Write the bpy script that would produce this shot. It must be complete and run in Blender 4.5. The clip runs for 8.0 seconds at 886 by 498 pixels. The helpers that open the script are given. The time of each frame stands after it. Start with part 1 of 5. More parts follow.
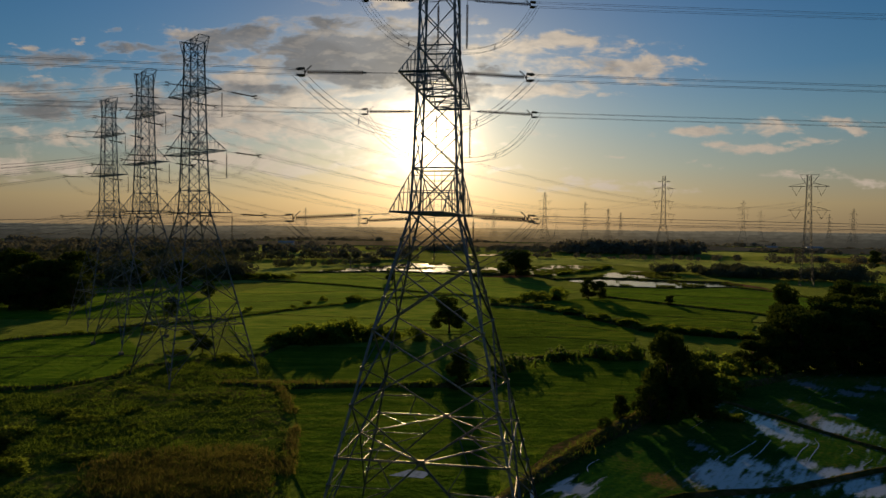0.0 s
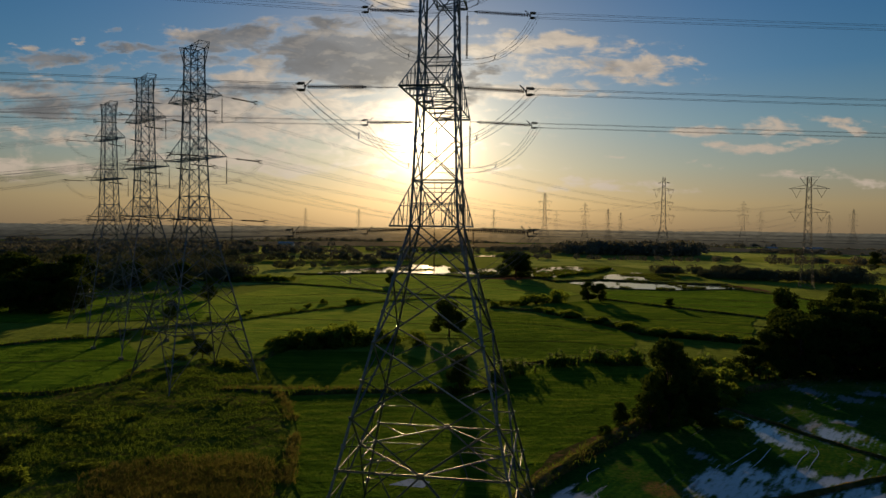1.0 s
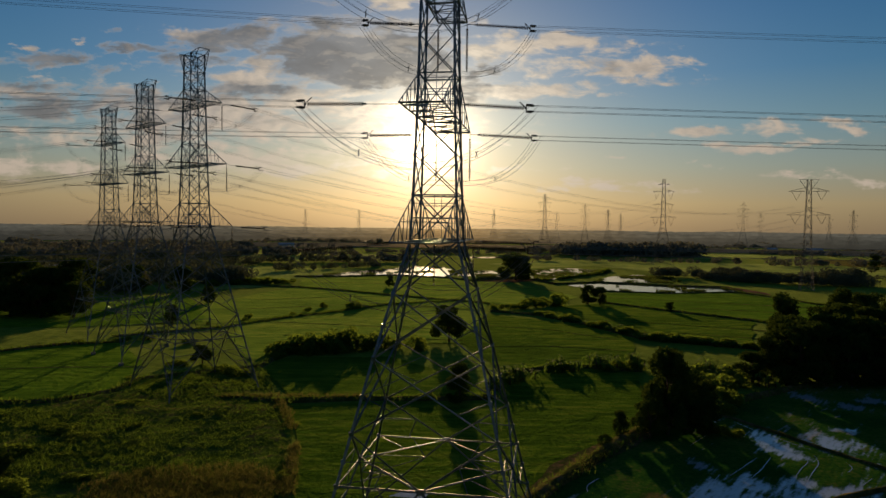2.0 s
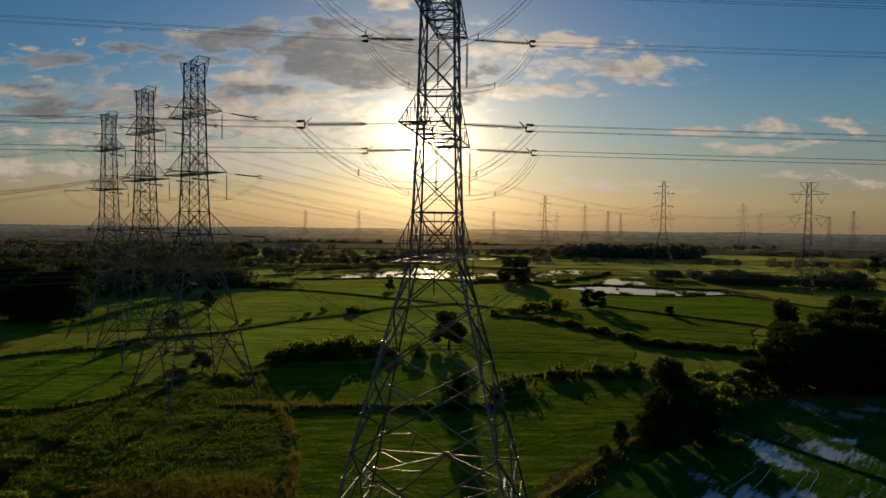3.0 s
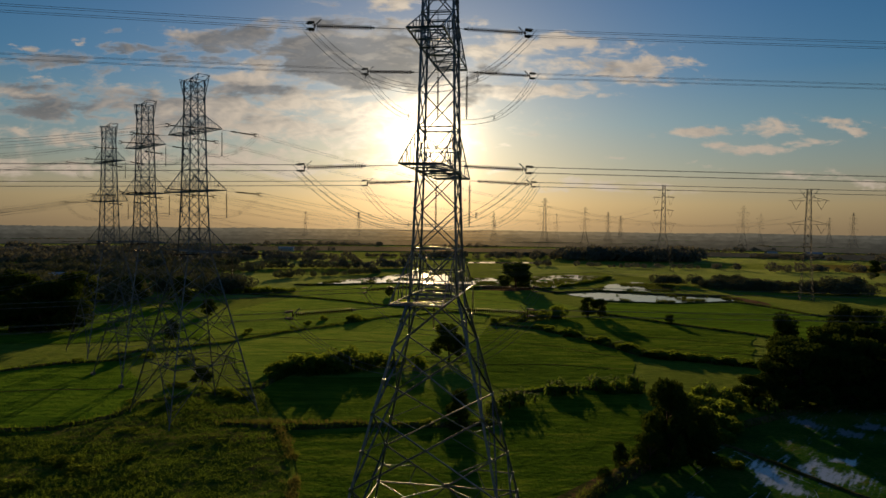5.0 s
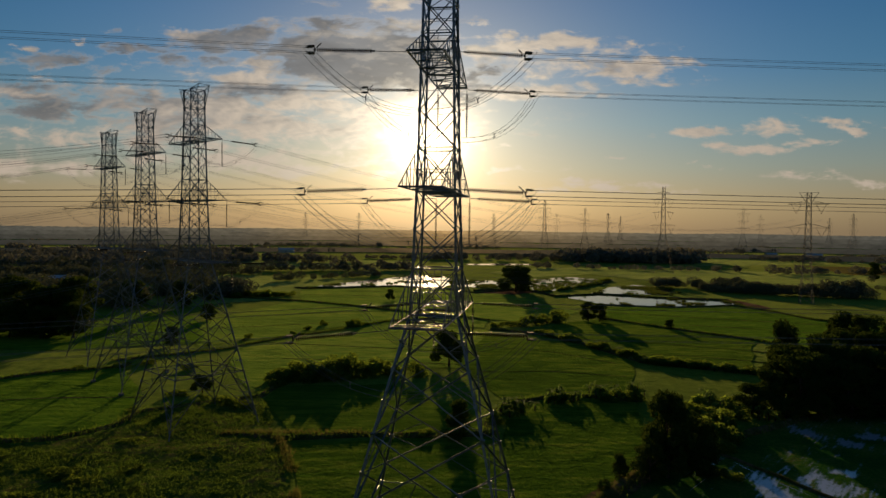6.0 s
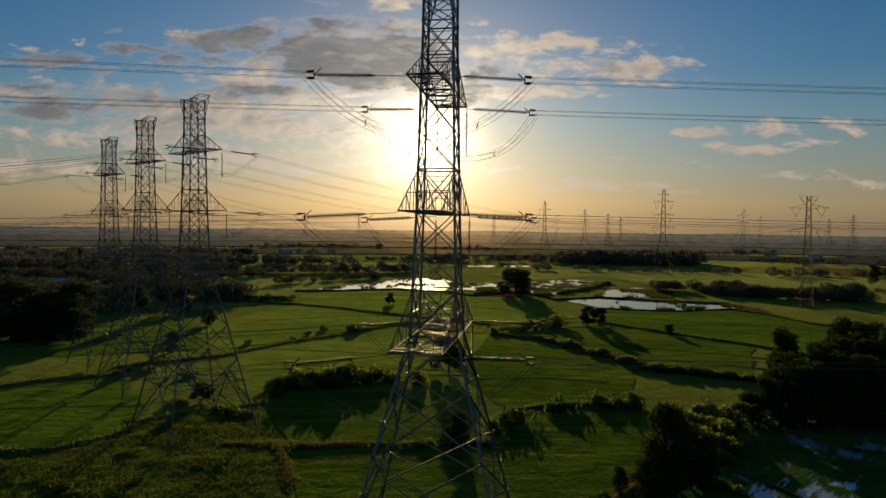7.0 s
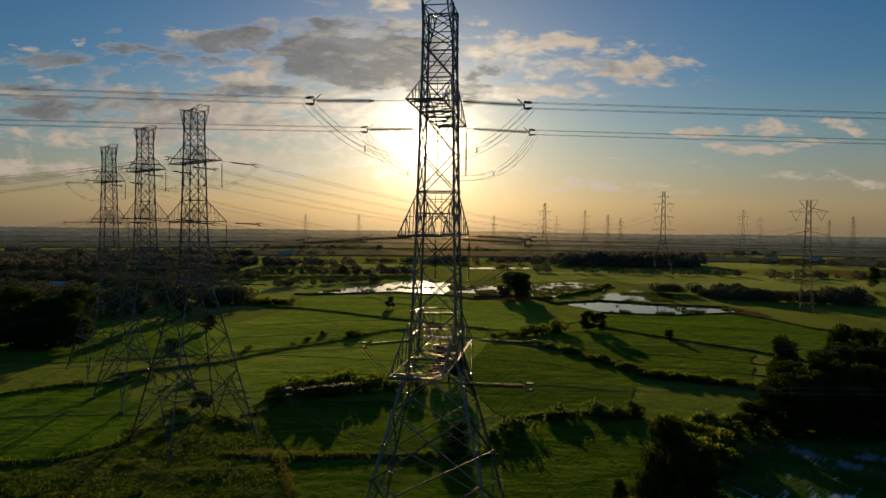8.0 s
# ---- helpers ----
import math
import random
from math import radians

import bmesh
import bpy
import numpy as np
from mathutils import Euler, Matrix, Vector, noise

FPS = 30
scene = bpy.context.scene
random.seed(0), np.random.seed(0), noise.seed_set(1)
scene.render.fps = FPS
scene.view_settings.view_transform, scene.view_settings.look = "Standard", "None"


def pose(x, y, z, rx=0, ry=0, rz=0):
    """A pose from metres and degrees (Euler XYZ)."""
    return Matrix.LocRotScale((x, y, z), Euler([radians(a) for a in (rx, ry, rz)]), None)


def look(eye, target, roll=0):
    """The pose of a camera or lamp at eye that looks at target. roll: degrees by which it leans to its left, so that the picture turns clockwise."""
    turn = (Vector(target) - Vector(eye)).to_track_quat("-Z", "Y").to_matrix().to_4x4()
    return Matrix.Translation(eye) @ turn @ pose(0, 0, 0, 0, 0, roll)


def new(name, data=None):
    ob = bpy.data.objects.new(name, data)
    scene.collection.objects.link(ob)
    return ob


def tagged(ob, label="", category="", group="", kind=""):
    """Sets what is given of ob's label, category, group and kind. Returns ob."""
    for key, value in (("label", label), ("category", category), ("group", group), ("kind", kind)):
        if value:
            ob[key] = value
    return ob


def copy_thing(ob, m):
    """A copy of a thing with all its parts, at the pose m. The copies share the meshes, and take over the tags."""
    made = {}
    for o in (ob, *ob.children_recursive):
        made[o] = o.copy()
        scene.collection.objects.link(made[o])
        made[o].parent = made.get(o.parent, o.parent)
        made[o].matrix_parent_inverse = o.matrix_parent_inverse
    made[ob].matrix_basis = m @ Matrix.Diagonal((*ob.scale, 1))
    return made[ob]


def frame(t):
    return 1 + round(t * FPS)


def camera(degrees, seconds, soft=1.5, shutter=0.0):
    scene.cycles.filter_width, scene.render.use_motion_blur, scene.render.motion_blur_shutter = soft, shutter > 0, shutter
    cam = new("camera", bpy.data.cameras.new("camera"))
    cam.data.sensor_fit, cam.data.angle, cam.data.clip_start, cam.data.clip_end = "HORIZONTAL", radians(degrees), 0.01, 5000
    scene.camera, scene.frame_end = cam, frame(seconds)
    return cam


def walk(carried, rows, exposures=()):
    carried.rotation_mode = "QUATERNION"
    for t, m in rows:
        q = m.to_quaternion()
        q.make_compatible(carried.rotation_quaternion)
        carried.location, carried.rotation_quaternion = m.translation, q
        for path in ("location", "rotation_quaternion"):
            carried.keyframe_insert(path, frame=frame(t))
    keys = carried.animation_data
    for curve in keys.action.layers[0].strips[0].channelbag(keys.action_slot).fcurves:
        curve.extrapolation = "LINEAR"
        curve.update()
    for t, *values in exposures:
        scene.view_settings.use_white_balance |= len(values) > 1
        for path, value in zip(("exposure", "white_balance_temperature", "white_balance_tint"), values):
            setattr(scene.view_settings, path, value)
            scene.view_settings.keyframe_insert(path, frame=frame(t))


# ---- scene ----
cam = camera(65.5, 8.0)
# seconds, eye x, eye y, eye z, degrees below the horizon
CLIMB = [
    (0.0, -0.05, 0.06, 30.62, 1.87), (0.5, -0.05, 0.06, 31.20, 1.87), (1.0, -0.06, 0.07, 31.77, 1.87),
    (1.5, -0.06, 0.08, 32.40, 1.86), (3.0, -0.08, 0.12, 34.72, 1.84), (3.5, -0.08, 0.12, 35.52, 1.83),
    (4.0, -0.09, 0.13, 36.30, 1.83), (4.5, -0.09, 0.16, 37.17, 1.82), (6.0, -0.12, 0.22, 39.98, 1.80),
    (6.5, -0.12, 0.22, 40.94, 1.80), (7.0, -0.12, 0.23, 41.98, 1.80), (7.5, -0.12, 0.23, 43.05, 1.79),
    (8.0, -0.11, 0.24, 44.05, 1.79),
]
LEAN = 0.68
walk(cam, [(t, look((x, y, z), (x, y + 10, z - 10 * math.tan(radians(down))), LEAN)) for t, x, y, z, down in CLIMB])

# ---------------------------------------------------------------- sky and sun
SUN_UP, SUN_SIDE = 7.0, -1.3      # degrees over the horizon, degrees right of straight ahead
SUN_DIR = Vector((math.sin(radians(SUN_SIDE)) * math.cos(radians(SUN_UP)), math.cos(radians(SUN_SIDE)) * math.cos(radians(SUN_UP)), math.sin(radians(SUN_UP))))
scene.view_settings.exposure = 0.0


class Nodes:
    """Short hand for wiring shader nodes."""

    def __init__(self, tree):
        self.tree = tree
        tree.nodes.clear()

    def add(self, kind):
        return self.tree.nodes.new(kind)

    def put(self, socket, value):
        if isinstance(value, bpy.types.NodeSocket):
            self.tree.links.new(value, socket)
        else:
            socket.default_value = value

    def math(self, op, a, b=None, c=None, clamp=False):
        n = self.add("ShaderNodeMath")
        n.operation, n.use_clamp = op, clamp
        for s, v in zip(n.inputs, (a, b, c)):
            if v is not None:
                self.put(s, v)
        return n.outputs[0]

    def mix(self, f, a, b, blend="MIX"):
        n = self.add("ShaderNodeMix")
        n.data_type, n.blend_type = "RGBA", blend
        self.put(n.inputs[0], f), self.put(n.inputs[6], a), self.put(n.inputs[7], b)
        return n.outputs[2]

    def noise(self, vector, scale, detail=4.0, rough=0.55, distortion=0.0):
        n = self.add("ShaderNodeTexNoise")
        self.put(n.inputs["Vector"], vector)
        n.inputs["Scale"].default_value, n.inputs["Detail"].default_value = scale, detail
        n.inputs["Roughness"].default_value, n.inputs["Distortion"].default_value = rough, distortion
        return n.outputs[0]

    def ramp(self, f, stops):
        n = self.add("ShaderNodeValToRGB")
        e = n.color_ramp.elements
        while len(e) < len(stops):
            e.new(0.5)
        for el, (p, c) in zip(e, stops):
            el.position, el.color = p, (*c, 1) if len(c) == 3 else c
        self.put(n.inputs[0], f)
        return n.outputs[0]

    def smooth(self, f, lo, hi, a=0.0, b=1.0):
        n = self.add("ShaderNodeMapRange")
        n.interpolation_type = "SMOOTHSTEP"
        for s, v in zip(n.inputs, (f, lo, hi, a, b)):
            self.put(s, v)
        return n.outputs[0]

    def scaled(self, vector, sx, sy, sz):
        n = self.add("ShaderNodeVectorMath")
        n.operation = "MULTIPLY"
        self.put(n.inputs[0], vector)
        n.inputs[1].default_value = (sx, sy, sz)
        return n.outputs[0]


def make_sky():
    world = bpy.data.worlds.new("evening_sky")
    world.use_nodes = True
    scene.world = world
    N = Nodes(world.node_tree)
    coord = N.add("ShaderNodeTexCoord").outputs["Generated"]
    sep = N.add("ShaderNodeSeparateXYZ")
    N.put(sep.inputs[0], coord)
    X, Y, Z = sep.outputs
    depth = N.math("MAXIMUM", N.math("ABSOLUTE", Y), 0.15)
    u, v = N.math("DIVIDE", X, depth), N.math("DIVIDE", Z, depth)
    air = N.add("ShaderNodeTexSky")
    air.sky_type, air.sun_disc, air.sun_elevation, air.sun_rotation = "NISHITA", False, radians(SUN_UP), radians(SUN_SIDE)
    air.air_density, air.dust_density, air.ozone_density = 1.0, 2.0, 1.5
    nishita = air.outputs[0]
    # clear sky from the horizon's amber to the zenith's blue
    clear = N.ramp(N.math("MAXIMUM", Z, 0.0), [(0.0, (0.225, 0.166, 0.098)), (0.035, (0.300, 0.238, 0.134)), (0.085, (0.202, 0.250, 0.226)),
                                              (0.145, (0.105, 0.222, 0.290)), (0.21, (0.038, 0.158, 0.295)), (0.30, (0.015, 0.110, 0.258)), (0.55, (0.010, 0.040, 0.11))])
    clear = N.mix(1.0, clear, N.smooth(Y, -0.5, 0.75, 0.50, 1.0), "MULTIPLY")
    sky = N.mix(1.0, clear, N.mix(1.0, nishita, (0.008, 0.008, 0.008, 1), "MULTIPLY"), "ADD")
    # distance from the sun, in the same flat measure
    du, dv = N.math("SUBTRACT", u, SUN_DIR.x / SUN_DIR.y), N.math("SUBTRACT", v, SUN_DIR.z / SUN_DIR.y)
    r = N.math("SQRT", N.math("ADD", N.math("MULTIPLY", du, du), N.math("MULTIPLY", dv, dv)))
    ahead = N.math("GREATER_THAN", Y, 0.0)
    near = N.math("MULTIPLY", N.math("POWER", 2.718, N.math("MULTIPLY", r, -11.5)), ahead)
    core = N.math("MULTIPLY", N.math("POWER", 2.718, N.math("MULTIPLY", r, -48.0)), ahead)
    sky = N.mix(1.0, sky, N.smooth(N.math("ABSOLUTE", du), 0.30, 0.70, 1.0, 0.86), "MULTIPLY")
    # clouds: banks and wisps, their outlines torn by noise
    wide = N.add("ShaderNodeCombineXYZ")
    N.put(wide.inputs[0], u), N.put(wide.inputs[1], v)
    flat = wide.outputs[0]
    # the same field a little nearer to the sun gives the clouds their lit rims
    lean = N.math("DIVIDE", 0.009, N.math("MAXIMUM", r, 0.04))
    sunward = N.add("ShaderNodeCombineXYZ")
    N.put(sunward.inputs[0], N.math("SUBTRACT", u, N.math("MULTIPLY", du, lean)))
    N.put(sunward.inputs[1], N.math("SUBTRACT", v, N.math("MULTIPLY", dv, lean)))
    fine = N.noise(N.scaled(flat, 1.0, 2.3, 1.0), 20.0, 12.0, 0.62, 0.35)
    other = N.noise(N.scaled(sunward.outputs[0], 1.0, 2.3, 1.0), 20.0, 12.0, 0.62, 0.35)
    streak = N.noise(N.scaled(flat, 1.0, 6.0, 1.0), 7.0, 9.0, 0.62, 0.6)
    grain = N.math("ADD", N.math("MULTIPLY", fine, 0.62), N.math("MULTIPLY", streak, 0.38))
    grain = N.math("MULTIPLY", N.math("SUBTRACT", grain, 0.5), 4.6)
    rim = N.smooth(N.math("SUBTRACT", fine, other), -0.20, 0.20)
    bent_u = N.math("ADD", u, N.math("MULTIPLY", N.math("SUBTRACT", N.noise(N.scaled(flat, 1.0, 2.0, 1.0), 12.0, 6.0, 0.62), 0.5), 0.13))
    shifted = N.add("ShaderNodeVectorMath")
    N.put(shifted.inputs[0], flat)
    shifted.inputs[1].default_value = (3.7, 1.9, 0.0)
    bent_v = N.math("ADD", v, N.math("MULTIPLY", N.math("SUBTRACT", N.noise(N.scaled(shifted.outputs[0], 1.0, 2.0, 1.0), 12.0, 6.0, 0.62), 0.5), 0.042))
    pale, heavy = 0.0, 0.0
    for cu, cv, ru, rv, amount, dark in CLOUD_BANK + WEST_CLOUDS + EAST_CLOUDS + EAST_WISPS:
        a = N.math("DIVIDE", N.math("SUBTRACT", bent_u, cu), ru)
        b = N.math("DIVIDE", N.math("SUBTRACT", bent_v, cv), rv)
        d = N.math("ADD", N.math("MULTIPLY", a, a), N.math("MULTIPLY", b, b))
        spot = N.math("MULTIPLY", N.math("POWER", 2.718, N.math("MULTIPLY", d, -0.55)), amount)
        if dark:
            heavy = N.math("MAXIMUM", heavy, spot)
        else:
            pale = N.math("MAXIMUM", pale, spot)
    cover = N.math("MAXIMUM", pale, heavy)
    body = N.math("ADD", grain, N.math("MULTIPLY", N.math("SUBTRACT", cover, 0.46), 1.0))
    veil = N.math("MULTIPLY", N.smooth(body, -0.15, 0.62), N.smooth(cover, 0.06, 0.34))
    # deep cloud is grey, thin cloud and the rims towards the sun are bright
    soft = N.noise(N.scaled(flat, 1.0, 2.4, 1.0), 11.0, 3.5, 0.5, 0.3)
    weight = N.math("ADD", N.math("SUBTRACT", heavy, N.math("MULTIPLY", pale, 0.7)), N.math("MULTIPLY", N.math("SUBTRACT", soft, 0.5), 2.2))
    deep = N.math("MULTIPLY", N.smooth(weight, -0.35, 0.75, 0.15, 1.0), N.smooth(body, -0.15, 0.45))
    thick = N.math("ADD", deep, N.math("ADD", N.math("MULTIPLY", N.math("SUBTRACT", 0.5, rim), 0.42), N.math("MULTIPLY", N.math("SUBTRACT", streak, 0.5), 0.6)), None, True)
    thick = N.math("MULTIPLY", thick, N.smooth(v, 0.06, 0.17, 0.12, 1.0))
    shade = N.smooth(N.math("ADD", soft, N.math("MULTIPLY", fine, 0.35)), 0.45, 0.90, 1.40, 0.76)
    veil = N.math("MAXIMUM", veil, N.smooth(heavy, 0.85, 1.35))
    lit = N.mix(near, (0.49, 0.400, 0.315, 1), (1.55, 1.40, 1.12, 1))
    dull = N.mix(near, (0.124, 0.132, 0.142, 1), (0.215, 0.198, 0.172, 1))
    dull = N.mix(1.0, dull, shade, "MULTIPLY")
    cloud = N.mix(N.math("MULTIPLY", thick, 0.9), lit, dull)
    sky = N.mix(N.math("MULTIPLY", N.math("MULTIPLY", veil, 0.92), ahead), sky, cloud)
    glow = N.mix(1.0, N.mix(near, (0, 0, 0, 1), (0.82, 0.70, 0.47, 1)), N.mix(core, (0, 0, 0, 1), (10.0, 7.6, 4.6, 1)), "ADD")
    glow = N.mix(N.math("MULTIPLY", N.math("MULTIPLY", thick, veil), 0.72), glow, (0, 0, 0, 1))
    sky = N.mix(1.0, sky, glow, "ADD")
    back = N.add("ShaderNodeBackground")
    N.put(back.inputs[0], sky)
    back.inputs[1].default_value = 1.03
    out = N.add("ShaderNodeOutputWorld")
    N.put(out.inputs[0], back.outputs[0])


# middle across, middle up, half width, half height, amount, whether it is thick enough to be grey
CLOUD_BANK = [(-0.125, 0.243, 0.105, 0.0400, 1.70, True), (-0.040, 0.219, 0.041, 0.0328, 1.30, True), (-0.315, 0.264, 0.078, 0.0131, 1.25, True),
    (-0.438, 0.250, 0.041, 0.0066, 1.00, True), (-0.364, 0.271, 0.033, 0.0074, 0.90, False), (-0.372, 0.235, 0.057, 0.0066, 0.90, True),
    (-0.290, 0.197, 0.090, 0.0131, 1.10, True), (-0.258, 0.232, 0.045, 0.0107, 1.05, False), (-0.176, 0.192, 0.082, 0.0115, 1.00, False),
    (-0.110, 0.164, 0.090, 0.0148, 1.10, False), (-0.118, 0.276, 0.031, 0.0074, 1.10, False), (-0.077, 0.317, 0.030, 0.0082, 1.00, False),
    (-0.200, 0.280, 0.041, 0.0049, 0.85, False), (-0.040, 0.178, 0.033, 0.0180, 1.20, False)]
WEST_CLOUDS = [(-0.480, 0.172, 0.260, 0.0300, 0.92, True), (-0.260, 0.140, 0.260, 0.0450, 0.90, False), (-0.330, 0.165, 0.180, 0.0220, 1.20, False), (-0.200, 0.172, 0.130, 0.0160, 1.20, False), (-0.270, 0.215, 0.070, 0.0130, 1.10, False),
    (-0.594, 0.231, 0.066, 0.0107, 1.05, True), (-0.508, 0.223, 0.045, 0.0066, 0.95, True), (-0.553, 0.167, 0.139, 0.0164, 1.05, True),
    (-0.372, 0.156, 0.139, 0.0123, 0.95, True), (-0.602, 0.186, 0.078, 0.0049, 1.00, False), (-0.594, 0.206, 0.049, 0.0041, 0.70, False),
    (-0.520, 0.128, 0.180, 0.0148, 0.90, False), (-0.233, 0.128, 0.123, 0.0148, 0.95, False), (-0.299, 0.092, 0.213, 0.0180, 0.85, False),
    (-0.610, 0.252, 0.018, 0.0033, 0.90, False), (-0.530, 0.261, 0.010, 0.0041, 0.95, False), (-0.475, 0.275, 0.013, 0.0041, 0.80, True),
    (-0.430, 0.193, 0.074, 0.0082, 0.80, False), (-0.594, 0.077, 0.115, 0.0131, 0.75, False)]
EAST_CLOUDS = [(0.075, 0.258, 0.049, 0.0164, 1.10, False), (0.181, 0.265, 0.049, 0.0131, 1.10, False), (0.226, 0.255, 0.057, 0.0115, 1.00, False),
    (0.280, 0.236, 0.070, 0.0164, 1.25, False), (0.120, 0.229, 0.090, 0.0213, 0.80, False), (0.079, 0.226, 0.037, 0.0213, 0.90, True),
    (0.267, 0.235, 0.049, 0.0074, 0.75, True), (0.120, 0.198, 0.098, 0.0115, 1.10, False), (0.231, 0.193, 0.037, 0.0049, 0.90, False),
    (0.053, 0.295, 0.011, 0.0049, 0.95, False), (0.089, 0.277, 0.011, 0.0049, 0.80, False), (0.066, 0.169, 0.025, 0.0041, 0.90, False),
    (0.038, 0.207, 0.025, 0.0246, 1.00, True)]
EAST_WISPS = [(0.378, 0.141, 0.045, 0.0074, 1.10, False), (0.448, 0.146, 0.049, 0.0090, 1.00, False), (0.432, 0.120, 0.053, 0.0066, 0.95, False),
    (0.514, 0.129, 0.049, 0.0049, 0.80, False), (0.571, 0.162, 0.041, 0.0066, 1.00, False), (0.583, 0.150, 0.041, 0.0041, 0.85, False),
    (0.247, 0.105, 0.018, 0.0033, 0.80, False), (0.374, 0.096, 0.023, 0.0041, 0.80, False), (0.103, 0.086, 0.049, 0.0041, 0.90, False),
    (0.226, 0.061, 0.098, 0.0057, 0.80, False), (0.538, 0.080, 0.057, 0.0066, 0.70, False), (0.612, 0.071, 0.037, 0.0090, 0.85, False),
    (0.087, 0.114, 0.015, 0.0033, 0.80, False)]
make_sky()
sun = new("sun", bpy.data.lights.new("sun", "SUN"))
sun.data.energy, sun.data.angle, sun.data.color = 5.0, radians(0.55), (0.97, 0.64, 0.29)
sun.matrix_world = look((0, 0, 120), Vector((0, 0, 120)) - SUN_DIR)


# ---------------------------------------------------------------- materials
def surface(name, stops, scale, rough=0.8, metal=0.0, bump=0.0, bump_scale=8.0, large=0.0, spec=0.3, per_thing=0.0, streak=1.0, coords="Object", rolling=0.0, sheen=0.0, sheen_tint=(1, 1, 1)):
    """Noise-coloured surface: stops over fine noise mixed with noise at the large scale."""
    m = bpy.data.materials.new(name)
    m.use_nodes = True
    N = Nodes(m.node_tree)
    co = N.add("ShaderNodeTexCoord").outputs["Object"] if coords == "Object" else N.add("ShaderNodeNewGeometry").outputs["Position"]
    wide = N.scaled(co, streak, 1.0, 1.0) if streak != 1.0 else co
    f = N.noise(wide, scale, 6.0, 0.62)
    if large:
        f = N.math("ADD", N.math("MULTIPLY", f, 0.5), N.math("MULTIPLY", N.noise(wide, large, 5.0, 0.6, 0.5), 0.5))
    colour = N.ramp(N.smooth(f, 0.39, 0.61), stops)
    if per_thing:
        rnd = N.add("ShaderNodeObjectInfo").outputs["Random"]
        hsv = N.add("ShaderNodeHueSaturation")
        N.put(hsv.inputs["Value"], N.math("ADD", 1 - per_thing, N.math("MULTIPLY", rnd, 2 * per_thing)))
        N.put(hsv.inputs["Hue"], N.math("ADD", 0.485, N.math("MULTIPLY", rnd, 0.03)))
        N.put(hsv.inputs["Color"], colour)
        colour = hsv.outputs[0]
    p = N.add("ShaderNodeBsdfPrincipled")
    N.put(p.inputs["Base Color"], colour)
    p.inputs["Roughness"].default_value, p.inputs["Metallic"].default_value = rough, metal
    p.inputs["Specular IOR Level"].default_value = spec
    p.inputs["Sheen Weight"].default_value, p.inputs["Sheen Roughness"].default_value = sheen, 0.5
    p.inputs["Sheen Tint"].default_value = (*sheen_tint, 1)
    if bump:
        b = N.add("ShaderNodeBump")
        b.inputs["Strength"].default_value, b.inputs["Distance"].default_value = 1.0, bump
        tall = N.math("MULTIPLY", N.noise(co, bump_scale * 0.16, 3.0, 0.55, 0.5), rolling)
        N.put(b.inputs["Height"], N.math("ADD", N.noise(co, bump_scale, 5.0, 0.6), tall))
        N.put(p.inputs["Normal"], b.outputs[0])
    out = N.add("ShaderNodeOutputMaterial")
    N.put(out.inputs[0], p.outputs[0])
    return m


def leaf_surface(name, dark, light, through_light, share=0.45, rough=0.5, large=0.0, spec=0.2):
    """Leaves and grass: light passes through them, and each island has its own tone."""
    m = bpy.data.materials.new(name)
    m.use_nodes = True
    N = Nodes(m.node_tree)
    geo = N.add("ShaderNodeNewGeometry")
    rnd = N.add("ShaderNodeObjectInfo").outputs["Random"]
    f = N.math("ADD", N.math("MULTIPLY", geo.outputs["Random Per Island"], 0.6), N.math("MULTIPLY", rnd, 0.4))
    if large:
        f = N.math("ADD", N.math("MULTIPLY", f, 0.4), N.math("MULTIPLY", N.smooth(N.noise(geo.outputs["Position"], large, 4.0, 0.6), 0.35, 0.65), 0.6))
    colour = N.ramp(f, [(0.0, dark), (1.0, light)])
    p = N.add("ShaderNodeBsdfPrincipled")
    N.put(p.inputs["Base Color"], colour)
    p.inputs["Roughness"].default_value, p.inputs["Specular IOR Level"].default_value = rough, spec
    t = N.add("ShaderNodeBsdfTranslucent")
    N.put(t.inputs[0], N.mix(0.6, colour, (*through_light, 1)))
    mix = N.add("ShaderNodeMixShader")
    mix.inputs[0].default_value = share
    N.put(mix.inputs[1], p.outputs[0]), N.put(mix.inputs[2], t.outputs[0])
    out = N.add("ShaderNodeOutputMaterial")
    N.put(out.inputs[0], mix.outputs[0])
    return m


def water_surface(name, tint, ripple, ior=1.33):
    m = bpy.data.materials.new(name)
    m.use_nodes = True
    N = Nodes(m.node_tree)
    co = N.add("ShaderNodeNewGeometry").outputs["Position"]
    p = N.add("ShaderNodeBsdfPrincipled")
    p.inputs["Base Color"].default_value = (*tint, 1)
    p.inputs["Roughness"].default_value, p.inputs["IOR"].default_value = 0.035, ior
    b = N.add("ShaderNodeBump")
    b.inputs["Strength"].default_value, b.inputs["Distance"].default_value = 1.0, ripple
    N.put(b.inputs["Height"], N.noise(N.scaled(co, 1.0, 0.6, 1.0), 1.6, 3.0))
    N.put(p.inputs["Normal"], b.outputs[0])
    out = N.add("ShaderNodeOutputMaterial")
    N.put(out.inputs[0], p.outputs[0])
    return m


